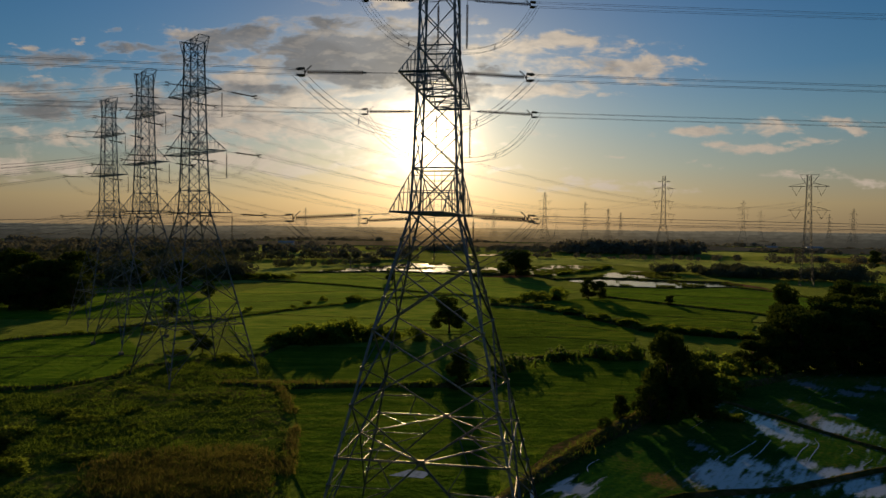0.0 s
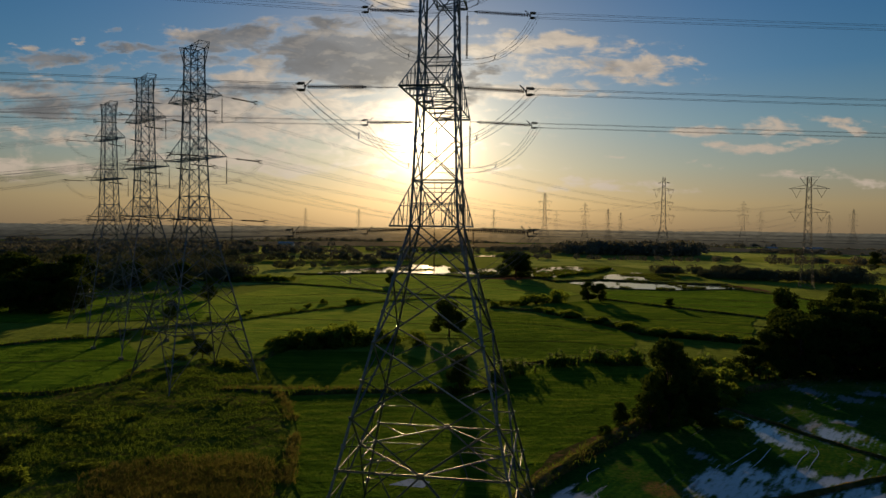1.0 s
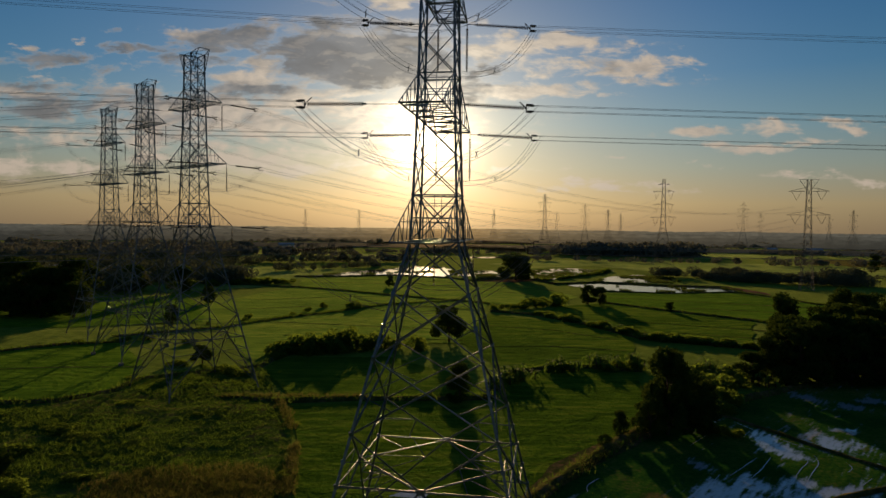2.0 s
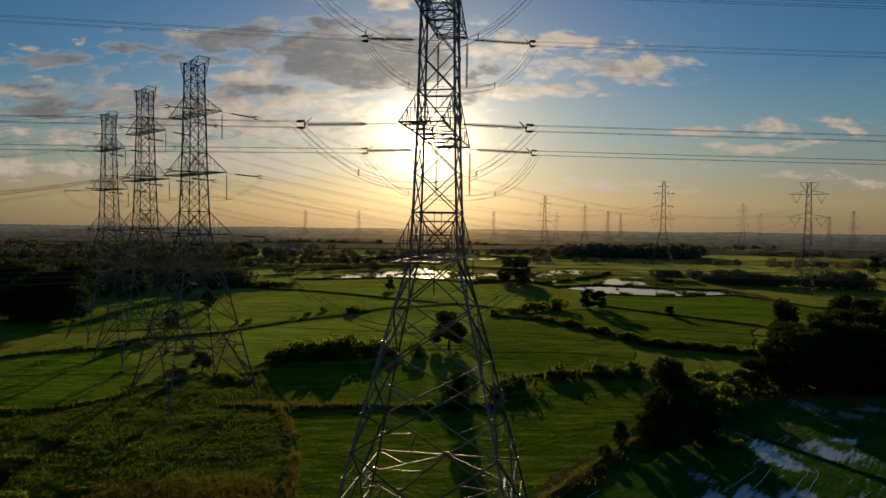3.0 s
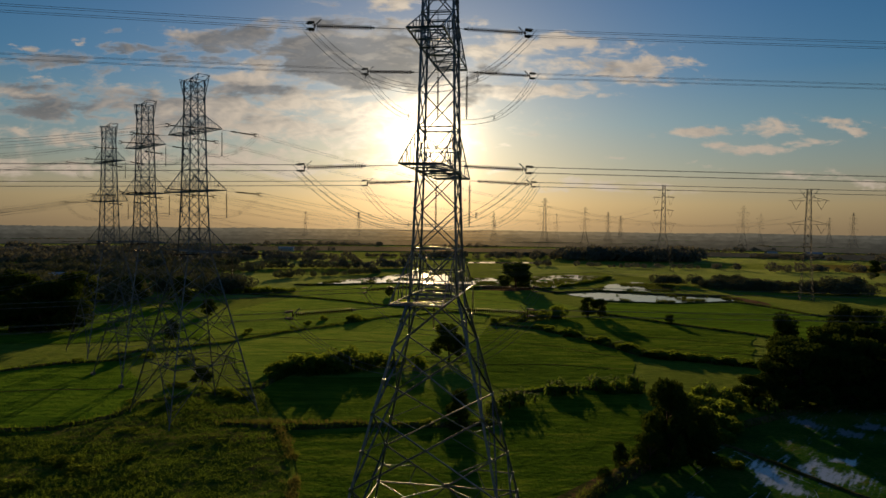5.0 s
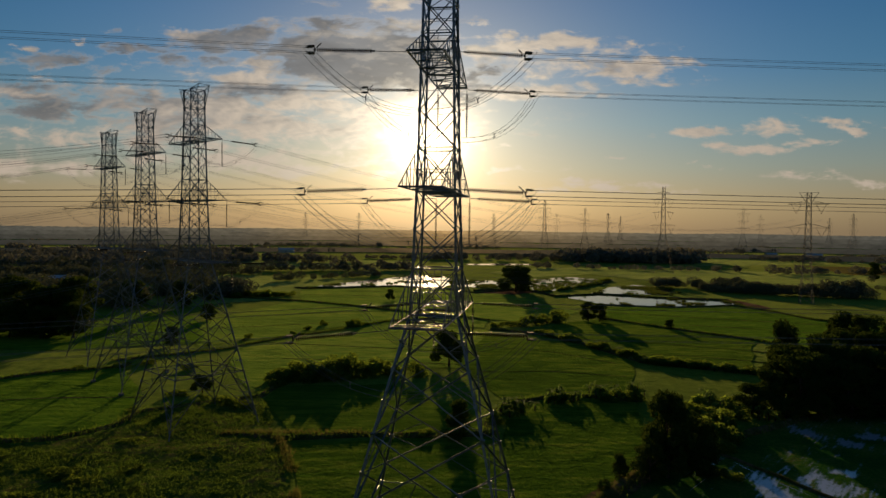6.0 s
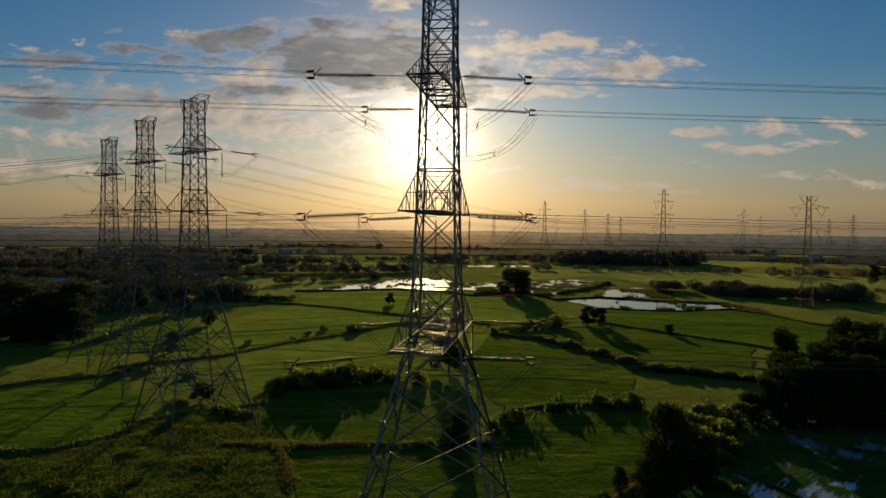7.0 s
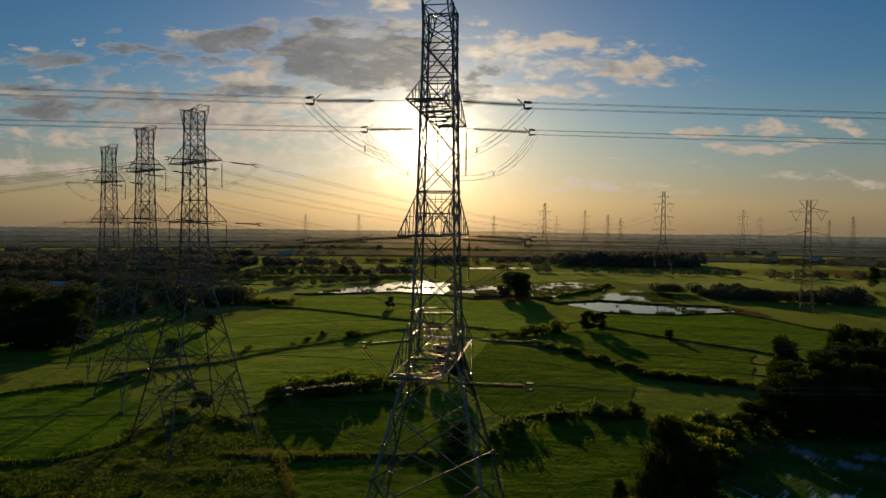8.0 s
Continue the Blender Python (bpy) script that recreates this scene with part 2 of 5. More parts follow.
# Blue tint in the base stands in for sky mirrored by the galvanised faces.
STEEL = surface("galvanised_steel", [(0.0, (0.105, 0.130, 0.160)), (1.0, (0.185, 0.208, 0.236))], 3.0, rough=0.40, metal=0.72, spec=0.25, large=0.4, per_thing=0.15)
# Matt, non-metallic copy of the steel, so backlit far towers stay dark.
DULL_STEEL = surface("weathered_steel", [(0.0, (0.10, 0.10, 0.098)), (1.0, (0.18, 0.178, 0.172))], 3.0, rough=0.8, spec=0.1, large=0.4, per_thing=0.1)
WIRE = surface("aluminium_wire", [(0.0, (0.12, 0.12, 0.12)), (1.0, (0.22, 0.22, 0.22))], 2.0, rough=0.75, metal=0.2, spec=0.15)
GLASS_DISC = surface("brown_porcelain", [(0.0, (0.022, 0.013, 0.009)), (1.0, (0.045, 0.026, 0.016))], 4.0, rough=0.55, spec=0.12)
CONCRETE = surface("footing_concrete", [(0.0, (0.14, 0.135, 0.12)), (1.0, (0.24, 0.23, 0.21))], 2.0, rough=0.9, bump=0.01)
# Sheen stands in for haze where the far ground is seen at a slant.
EARTH = surface("ground_grass", [(0.0, (0.050, 0.118, 0.010)), (0.5, (0.072, 0.158, 0.013)), (1.0, (0.122, 0.198, 0.024))], 0.35, rough=1.0, bump=0.22, bump_scale=1.2, large=0.012, spec=0.0, coords="Position", rolling=2.0, sheen=0.16, sheen_tint=(0.52, 0.57, 0.18))
BARK = surface("bark", [(0.0, (0.05, 0.035, 0.022)), (1.0, (0.12, 0.09, 0.06))], 5.0, rough=0.95, bump=0.02)
MUD = surface("bund_earth", [(0.0, (0.045, 0.055, 0.014)), (0.6, (0.085, 0.085, 0.026)), (1.0, (0.15, 0.11, 0.055))], 0.8, rough=0.95, bump=0.15, bump_scale=2.5, large=0.08, spec=0.0, coords="Position")
LEAVES = leaf_surface("tree_leaves", (0.020, 0.042, 0.008), (0.058, 0.092, 0.018), (0.14, 0.20, 0.025), 0.15, 0.9, spec=0.0)
# Distant foliage: aerial haze put into a pale grey leaf colour.
HAZED_LEAVES = leaf_surface("far_leaves", (0.150, 0.156, 0.120), (0.188, 0.190, 0.146), (0.22, 0.21, 0.13), 0.16, 0.9, spec=0.0)
# Mid-distance foliage with a weaker share of the same painted haze.
FAINT_HAZE_LEAVES = leaf_surface("wood_leaves", (0.096, 0.110, 0.066), (0.126, 0.140, 0.086), (0.16, 0.17, 0.08), 0.12, 0.9, spec=0.0)
BANANA = leaf_surface("banana_leaves", (0.045, 0.105, 0.016), (0.100, 0.180, 0.032), (0.26, 0.40, 0.055), 0.48, 0.8, spec=0.03)
ROUGH_GRASS = leaf_surface("rough_grass", (0.048, 0.118, 0.013), (0.088, 0.150, 0.022), (0.20, 0.29, 0.028), 0.44, 0.9, large=0.06, spec=0.0)
POND = water_surface("pond_water", (0.045, 0.045, 0.034), 0.006)
# Pale base: thin silt, and bright cloud reflections put into the colour.
SILTY_SKYLIT = water_surface("silty_water", (0.26, 0.28, 0.30), 0.004, 1.6)


# ---------------------------------------------------------------- builders
def mesh_of(name, verts, faces, material, flat=True):
    me = bpy.data.meshes.new(name)
    me.from_pydata([tuple(v) for v in verts], [], faces)
    me.materials.append(material)
    if not flat:
        me.polygons.foreach_set("use_smooth", [True] * len(me.polygons))
    me.update()
    return me


def part(name, me, parent, label="", at=None):
    ob = new(name, me)
    ob.parent = parent
    if at is not None:
        ob.matrix_basis = at
    return tagged(ob, label)


def thing(name, label, category, at=None, group="", kind="", data=None):
    ob = new(name, data)
    if data is None:
        ob.empty_display_size = 0.3
    if at is not None:
        ob.matrix_basis = at
    return tagged(ob, label, category, group, kind)


def side_axes(d, up=Vector((0, 0, 1))):
    d = d.normalized()
    if abs(d.dot(up)) > 0.97:
        up = Vector((0, 1, 0))
    a = d.cross(up).normalized()
    return a, a.cross(d).normalized()


def angle_bar(p, q, w, t=None, spin=0.0):
    """Verts and faces of a rolled steel angle from p to q, legs of width w."""
    p, q = Vector(p), Vector(q)
    t = t or w * 0.22
    a, b = side_axes(q - p)
    a, b = a * math.cos(spin) + b * math.sin(spin), b * math.cos(spin) - a * math.sin(spin)
    prof = [(-w / 2, -w / 2), (w / 2, -w / 2), (w / 2, -w / 2 + t), (-w / 2 + t, -w / 2 + t), (-w / 2 + t, w / 2), (-w / 2, w / 2)]
    verts = [e + a * x + b * y for e in (p, q) for x, y in prof]
    faces = [(i, (i + 1) % 6, 6 + (i + 1) % 6, 6 + i) for i in range(6)]
    faces += [(3, 2, 1, 0), (5, 4, 3, 0), (6, 7, 8, 9), (6, 9, 10, 11)]
    return verts, faces


def angle_path(points, w, spin=0.0):
    """One bent angle through points."""
    pts = [Vector(p) for p in points]
    t = w * 0.22
    a, b = side_axes(Vector((0, 0, 1)))
    a, b = a * math.cos(spin) + b * math.sin(spin), b * math.cos(spin) - a * math.sin(spin)
    prof = [(-w / 2, -w / 2), (w / 2, -w / 2), (w / 2, -w / 2 + t), (-w / 2 + t, -w / 2 + t), (-w / 2 + t, w / 2), (-w / 2, w / 2)]
    verts = [p + a * x + b * y for p in pts for x, y in prof]
    faces = [(j * 6 + i, j * 6 + (i + 1) % 6, j * 6 + 6 + (i + 1) % 6, j * 6 + 6 + i) for j in range(len(pts) - 1) for i in range(6)]
    k = len(verts) - 6
    return verts, faces + [(3, 2, 1, 0), (5, 4, 3, 0), (k, k + 1, k + 2, k + 3), (k, k + 3, k + 4, k + 5)]


def joined(pieces):
    verts, faces = [], []
    for v, f in pieces:
        k = len(verts)
        verts += v
        faces += [tuple(i + k for i in g) for g in f]
    return verts, faces


def tube(points, r, sides=5, cap=True):
    """A round bar through points."""
    pts = [Vector(p) for p in points]
    verts, faces = [], []
    for i, p in enumerate(pts):
        d = pts[min(i + 1, len(pts) - 1)] - pts[max(i - 1, 0)]
        a, b = side_axes(d)
        rr = r[i] if isinstance(r, (list, tuple)) else r
        verts += [p + (a * math.cos(2 * math.pi * k / sides) + b * math.sin(2 * math.pi * k / sides)) * rr for k in range(sides)]
    for i in range(len(pts) - 1):
        for k in range(sides):
            faces.append((i * sides + k, i * sides + (k + 1) % sides, (i + 1) * sides + (k + 1) % sides, (i + 1) * sides + k))
    if cap:
        faces.append(tuple(reversed(range(sides))))
        faces.append(tuple(range((len(pts) - 1) * sides, len(pts) * sides)))
    return verts, faces


def lathe(profile, sides=8):
    """A turned shape about the x axis: (x, radius) pairs."""
    verts = [Vector((x, r * math.cos(2 * math.pi * k / sides), r * math.sin(2 * math.pi * k / sides))) for x, r in profile for k in range(sides)]
    faces = [(i * sides + k, i * sides + (k + 1) % sides, (i + 1) * sides + (k + 1) % sides, (i + 1) * sides + k) for i in range(len(profile) - 1) for k in range(sides)]
    faces.append(tuple(reversed(range(sides))))
    faces.append(tuple(range((len(profile) - 1) * sides, len(profile) * sides)))
    return verts, faces


def box(cx, cy, cz, sx, sy, sz):
    v = [Vector((cx + i * sx / 2, cy + j * sy / 2, cz + k * sz / 2)) for i in (-1, 1) for j in (-1, 1) for k in (-1, 1)]
    return v, [(0, 1, 3, 2), (4, 6, 7, 5), (0, 4, 5, 1), (2, 3, 7, 6), (0, 2, 6, 4), (1, 5, 7, 3)]


# ---------------------------------------------------------------- tension tower
LEVELS = [(31.7, 36.1, 11.2, 2.25), (43.6, 47.8, 9.7, 1.9), (55.4, 58.7, 8.4, 1.6)]   # arm, its root's top, reach, half width
TOP = 65.6
HALF = [(-1.6, 10.35), (0.0, 10.0), (9.5, 7.75), (14.0, 6.7), (20.7, 5.12), (26.7, 3.6), (31.7, 2.3), (36.1, 2.1), (43.6, 1.85), (47.8, 1.75), (55.4, 1.6), (58.7, 1.5), (62.0, 1.45), (65.6, 1.45)]


# the towers of the row stand on a slightly narrower base
NARROW = [(z, h if z >= 31.7 else 2.3 + (h - 2.3) * 0.868) for z, h in HALF]
BODY = [NARROW]


def half_at(z):
    for (z0, h0), (z1, h1) in zip(BODY[0], BODY[0][1:]):
        if z <= z1:
            return h0 + (h1 - h0) * (z - z0) / (z1 - z0)
    return BODY[0][-1][1]


def corner(k, z):
    """The body's corner k (0 to 3, going round) at height z."""
    h = half_at(z)
    return Vector(((-h, h, h, -h)[k], (-h, -h, h, h)[k], z))


def build_tower(at, label):
    tower = thing("transmission_tower", label, "pylon", at, group="tension towers")
    turn = random.Random(17)

    def bar(name, p, q, w, parent=None, spin=0.0):
        if name in ("lacing", "redundant_brace", "hanger"):
            spin = turn.uniform(-0.16, 0.16)
        v, f = angle_bar(p, q, w, spin=spin)
        return part(name, mesh_of(name, v, f, STEEL), parent or tower)

    for k in range(4):
        part("leg", mesh_of("leg", *angle_path([corner(k, z) for z, _ in HALF], 0.225, math.pi / 2 * k), STEEL), tower)
        c = corner(k, 0)
        # splice plates bolted over the leg's joints
        for z in (2.4, 4.75, 7.1, 9.5, 11.6, 14.0, 17.3, 20.7, 23.7, 26.7, 29.2):
            p = corner(k, z)
            v, f = box(0, 0, 0, 0.34, 0.34, 0.42)
            part("splice_plate", mesh_of("splice_plate", v, f, STEEL), tower, at=pose(p.x, p.y, p.z, turn.uniform(-14, 14), turn.uniform(-14, 14), 0))
        v, f = box(c.x * 1.035, c.y * 1.035, -2.0, 0.9, 0.9, 1.5)
        part("footing", mesh_of("footing", v, f, CONCRETE), tower, "grey concrete footing")
    for k in range(4):
        j = (k + 1) % 4
        # crossed bracing, panel by panel
        panels = [14.0, 20.7, 26.7, 31.7, 36.1, 39.9, 43.6, 47.8, 51.4, 55.4, 58.7, 62.0]
        for z0, z1 in zip(panels, panels[1:]):
            w = 0.15 if z1 < 32 else 0.11
            a0, b0, a1, b1 = corner(k, z0), corner(j, z0), corner(k, z1), corner(j, z1)
            bar("brace", a0, b1, w)
            bar("brace", b0, a1, w, spin=math.pi)
            cross = a0.lerp(b1, half_at(z0) / (half_at(z0) + half_at(z1)))
            if z1 < 32:
                # redundant members from the legs to the diagonals
                for f in (0.5,):
                    bar("redundant_brace", corner(k, z0 + (z1 - z0) * 0.5), a0.lerp(cross, 0.55), 0.08)
                    bar("redundant_brace", corner(j, z0 + (z1 - z0) * 0.5), b0.lerp(cross, 0.55), 0.08)
                    bar("redundant_brace", corner(k, z0 + (z1 - z0) * 0.5), a1.lerp(cross, 0.55), 0.08)
                    bar("redundant_brace", corner(j, z0 + (z1 - z0) * 0.5), b1.lerp(cross, 0.55), 0.08)
        for z in (36.1, 47.8, 58.7, 62.0):
            bar("girt", corner(k, z), corner(j, z), 0.14)
        # stiffer lacing where the crossarms meet the body
        for z, root, reach, wide in LEVELS:
            half_way = (z + root) / 2
            a, b = corner(k, half_way), corner(j, half_way)
            bar("girt", a, b, 0.09)
            for f in (0.25, 0.5, 0.75):
                bar("lacing", corner(k, z).lerp(corner(j, z), f), a.lerp(b, f), 0.05)
            bar("lacing", a.lerp(b, 0.5), corner(k, root), 0.06), bar("lacing", a.lerp(b, 0.5), corner(j, root), 0.06)
            bar("lacing", a.lerp(b, 0.5), corner(k, root).lerp(corner(j, root), 0.5), 0.05)
        for z in (59.8, 60.9):
            bar("girt", corner(k, z), corner(j, z), 0.07)
        for z in (36.1, 39.9, 43.6, 47.8, 51.4, 55.4, 58.7, 62.0):
            p = corner(k, z)
            v, f = box(0, 0, 0, 0.30, 0.30, 0.36)
            part("gusset_plate", mesh_of("gusset_plate", v, f, STEEL), tower, at=pose(p.x, p.y, p.z, turn.uniform(-10, 10), turn.uniform(-10, 10), 0))
        # the spread legs under the waist of the base
        mid = (corner(k, 9.5) + corner(j, 9.5)) / 2
        bar("girt", corner(k, 9.5), mid, 0.15), bar("girt", mid, corner(j, 9.5), 0.15)
        v, f = box(0, 0, 0, 0.75, 0.06, 0.55)
        part("gusset_plate", mesh_of("gusset_plate", v, f, STEEL), tower, at=pose(mid.x, mid.y, mid.z, 0, 0, (0, 90, 0, 90)[k]))
        for c in (k, j):
            knee = corner(c, 14.0)
            bar("brace", mid, knee, 0.16)
            bar("redundant_brace", mid.lerp(knee, 0.5), corner(c, 11.6), 0.08)
            bar("redundant_brace", mid.lerp(knee, 0.5), corner(c, 9.5).lerp(mid, 0.45), 0.08)
            foot = corner(c, 0.3)
            bar("brace", mid, foot, 0.16)
            for f, g in ((0.25, 0.25), (0.25, 0.5), (0.5, 0.5), (0.5, 0.75), (0.75, 0.75)):
                bar("redundant_brace", mid.lerp(foot, f), corner(c, 9.5 * (1 - g)), 0.08)
            bar("redundant_brace", corner(c, 9.5).lerp(mid, 0.5), mid.lerp(foot, 0.25), 0.08)
        # a diaphragm that ties the base's middle points
        nxt = (corner(j, 9.5) + corner((j + 1) % 4, 9.5)) / 2
        bar("girt", mid, nxt, 0.12)
        bar("redundant_brace", mid.lerp(nxt, 0.5), corner(j, 9.5), 0.08)
    for z, root, reach, wide in LEVELS:
        for s in (-1, 1):
            build_arm(tower, bar, z, root, reach, wide, s)
        h = half_at(z)
        for k in range(4):
            bar("girt", corner(k, z), corner((k + 1) % 4, z), 0.18, spin=0.4)
        bar("redundant_brace", corner(0, z), corner(2, z), 0.1)
        bar("redundant_brace", corner(1, z), corner(3, z), 0.1)
    # earth wire platform on the top, flared out over the body
    for s in (-1, 1):
        tip_l, tip_r = Vector((-1.1, 4.2 * s, TOP + 0.6)), Vector((1.1, 4.2 * s, TOP + 0.6))
        v, f = angle_bar(tip_l, tip_r, 0.12)
        peak = part("earth_wire_peak", mesh_of("earth_wire_peak", v, f, STEEL), tower)
        for x, tip in ((-1, tip_l), (1, tip_r)):
            low, high = Vector((1.45 * x, 1.45 * s, 62.0)), Vector((1.45 * x, 1.45 * s, TOP))
            bar("chord", low, tip, 0.12, peak), bar("chord", high, tip, 0.12, peak)
            for f in (0.3, 0.65):
                bar("lacing", low.lerp(tip, f), high.lerp(tip, f), 0.07, peak)
            bar("lacing", high, low.lerp(tip, 0.4), 0.07, peak)
            bar("lacing", high.lerp(tip, 0.4), low.lerp(tip, 0.75), 0.07, peak)
        bar("lacing", Vector((-1.45, 1.45 * s, TOP)), tip_r, 0.07, peak)
    for k in range(4):
        j = (k + 1) % 4
        bar("girt", corner(k, TOP), corner(j, TOP), 0.12)
        bar("girt", corner(k, 63.8), corner(j, 63.8), 0.08)
        for z0, z1 in ((62.0, 63.8), (63.8, TOP)):
            bar("brace", corner(k, z0), corner(j, z1), 0.09), bar("brace", corner(j, z0), corner(k, z1), 0.09)
    return tower


def build_arm(tower, bar, z, root, reach, wide, s):
    """A box crossarm: its end is a beam as wide as the body."""
    end = [Vector((-wide, reach * s, z)), Vector((wide, reach * s, z))]
    v, f = joined([angle_bar(end[0], end[1], 0.16, spin=0.45), angle_bar(end[0] + Vector((0, -0.5 * s, 0)), end[1] + Vector((0, -0.5 * s, 0)), 0.10)])
    arm = part("crossarm", mesh_of("crossarm", v, f, STEEL), tower)
    h, hr = half_at(z), half_at(root)
    for i, x in enumerate((-1, 1)):
        base, high = Vector((h * x, h * s, z)), Vector((hr * x, hr * s, root))
        bar("chord", base, end[i], 0.14, arm, 0.45), bar("chord", high, end[i], 0.12, arm)
        n = 5
        for k in range(1, n):
            lo, hi = base.lerp(end[i], k / n), high.lerp(end[i], k / n)
            bar("hanger", lo, hi, 0.07, arm)
            bar("lacing", base.lerp(end[i], (k - 1) / n), hi, 0.06, arm) if k % 2 else None
    other = [Vector((h * x, h * s, z)) for x in (-1, 1)]
    n = 5
    for k in range(n):
        a, b = other[0].lerp(end[0], k / n), other[1].lerp(end[1], (k + 1) / n)
        if k % 2:
            a, b = other[1].lerp(end[1], k / n), other[0].lerp(end[0], (k + 1) / n)
        bar("lacing", a, b, 0.085, arm)
        if k in (2, 4):
            bar("lacing", other[0].lerp(end[0], k / n), other[1].lerp(end[1], k / n), 0.085, arm)
    for k in (1, 3):
        hi = [Vector((hr * x, hr * s, root)).lerp(end[i], k / n) for i, x in enumerate((-1, 1))]
        bar("lacing", hi[0], hi[1], 0.07, arm)


MAIN = pose(-0.58, 66.0, 1.05, 0, 0, -9.0) @ Matrix.Scale(0.97, 4)
SIDE_TOWERS = [pose(-50.0, 138.3, 1.1, 0, 0, 45.0), pose(-74.4, 172.0, 1.9, 0, 0, 45.0), pose(-99.4, 205.0, 1.0, 0, 0, 45.0)]
first_tower = build_tower(SIDE_TOWERS[0], "tall galvanised steel lattice tension tower with box crossarms")
for m in SIDE_TOWERS[1:]:
    copy_thing(first_tower, m)
BODY[0] = HALF
build_tower(MAIN, "tall galvanised steel lattice tension tower with sunlit bracing")


# ---------------------------------------------------------------- insulators, conductors and jumpers
DISC = mesh_of("insulator_disc", *lathe([(-0.086, 0.03), (-0.05, 0.055), (-0.03, 0.17), (0.03, 0.185), (0.035, 0.05), (0.086, 0.03)], 10), GLASS_DISC)


def along(d):
    """A frame whose x axis is d, with z kept up."""
    d = Vector(d).normalized()
    a = Vector((0, 0, 1)).cross(d).normalized()
    return Matrix((d, a, d.cross(a))).transposed().to_4x4()


YOKE = mesh_of("yoke_plate", *joined([box(0, 0, 0.0, 0.10, 0.5, 0.12), box(0.07, 0, 0, 0.07, 0.10, 0.66), box(0.30, 0, 0.29, 0.50, 0.5, 0.07), box(0.22, 0, -0.29, 0.34, 0.5, 0.07), box(0.50, 0, 0.24, 0.16, 0.52, 0.13), box(0.42, 0, -0.26, 0.18, 0.52, 0.14)]), GLASS_DISC)
CLAMP = mesh_of("dead_end_clamp", *lathe([(0, 0.025), (0.06, 0.055), (0.45, 0.05), (0.6, 0.02)], 8), WIRE)
HORN = mesh_of("arcing_horn", *tube([(-0.05, 0.20, 0), (-0.2, 0.22, 0.15), (-0.55, 0.26, 0.46), (-0.62, 0.13, 0.50), (-0.55, 0.0, 0.46), (-0.2, -0.04, 0.15), (-0.05, -0.04, 0)], 0.028, 5), WIRE)
BEADS = [(0.0, 0.03)]
for k in range(27):
    BEADS += [(0.02 + k * 0.172, 0.04), (0.09 + k * 0.172, 0.16), (0.11 + k * 0.172, 0.16), (0.17 + k * 0.172, 0.04)]
BEAD_STRING = mesh_of("bead_string", *lathe(BEADS, 6), GLASS_DISC)


def tension_set(start, d, near, link=2.1, discs=27):
    """A pair of disc strings from the crossarm's end towards the span. Returns where the conductor begins."""
    frame_m = Matrix.Translation(start) @ along(d)
    ob = thing("tension_insulator", "brown porcelain disc insulator pair with steel yoke and horn" if near else "dark disc insulator pair in line with its span",
               "insulator", frame_m, group="tension insulators")
    v, f = joined([tube([(0, 0, 0), (link - 0.25, 0, 0)], 0.03), box(link - 0.2, 0, 0, 0.25, 0.08, 0.16)])
    part("link_rod", mesh_of("link_rod", v, f, WIRE), ob)
    for y in (0.0,):
        if near:
            for k in range(discs):
                part("insulator_disc", DISC, ob, at=Matrix.Translation((link + k * 0.172, y, 0)))
        else:
            part("disc_string", BEAD_STRING, ob, at=Matrix.Translation((link - 0.1, y, 0)))
    tail = link + discs * 0.172 + 0.05
    part("yoke_plate", YOKE, ob, at=Matrix.Translation((tail, 0, 0)))
    for y in (-0.22, 0.22):
        for z in (-0.24, 0.24):
            part("dead_end_clamp", CLAMP, ob, at=Matrix.Translation((tail + 0.15, y, z)))
    part("arcing_horn", HORN, ob, at=Matrix.Translation((tail + 0.1, 0, 0)))
    return frame_m @ Vector((tail + 0.7, 0, 0)), frame_m.to_3x3() @ Vector((0, 1, 0))


def hanging_set(top, length, near):
    ob = thing("jumper_insulator", "slim hanging disc insulator that steadies a jumper loop", "insulator", Matrix.Translation(top) @ pose(0, 0, 0, 0, 90, 0), group="jumper insulators")
    v, f = tube([(0, 0, 0), (0.5, 0, 0)], 0.03)
    part("link_rod", mesh_of("link_rod", v, f, WIRE), ob)
    n = int((length - 0.7) / 0.172)
    if near:
        for k in range(n):
            part("insulator_disc", DISC, ob, at=Matrix.Translation((0.55 + k * 0.172, 0, 0)) @ Matrix.Diagonal((1, 0.75, 0.75, 1)))
    else:
        part("disc_string", BEAD_STRING, ob, at=Matrix.Translation((0.5, 0, 0)) @ Matrix.Diagonal((length / 5.3, 0.8, 0.8, 1)))
    v, f = box(length - 0.08, 0, 0, 0.16, 0.5, 0.12)
    part("suspension_clamp", mesh_of("suspension_clamp", v, f, WIRE), ob)


BUNDLE = [(-0.26, -0.23), (0.26, -0.23), (-0.26, 0.23), (0.26, 0.23)]


def conductor(start, side, end, sag, steps, r, label, group):
    """A four-wire bundle hung from start to end."""
    ob = thing("conductor", label, "power line", Matrix.Translation(start), group=group)
    span = Vector(end) - Vector(start)
    for dy, dz in BUNDLE:
        pts = []
        for i in range(steps + 1):
            t = (i / steps) ** 1.3
            pts.append(span * t + side * dy + Vector((0, 0, dz - 4 * sag * t * (1 - t))))
        v, f = tube(pts, r, 4)
        part("wire", mesh_of("wire", v, f, WIRE), ob)
    return ob


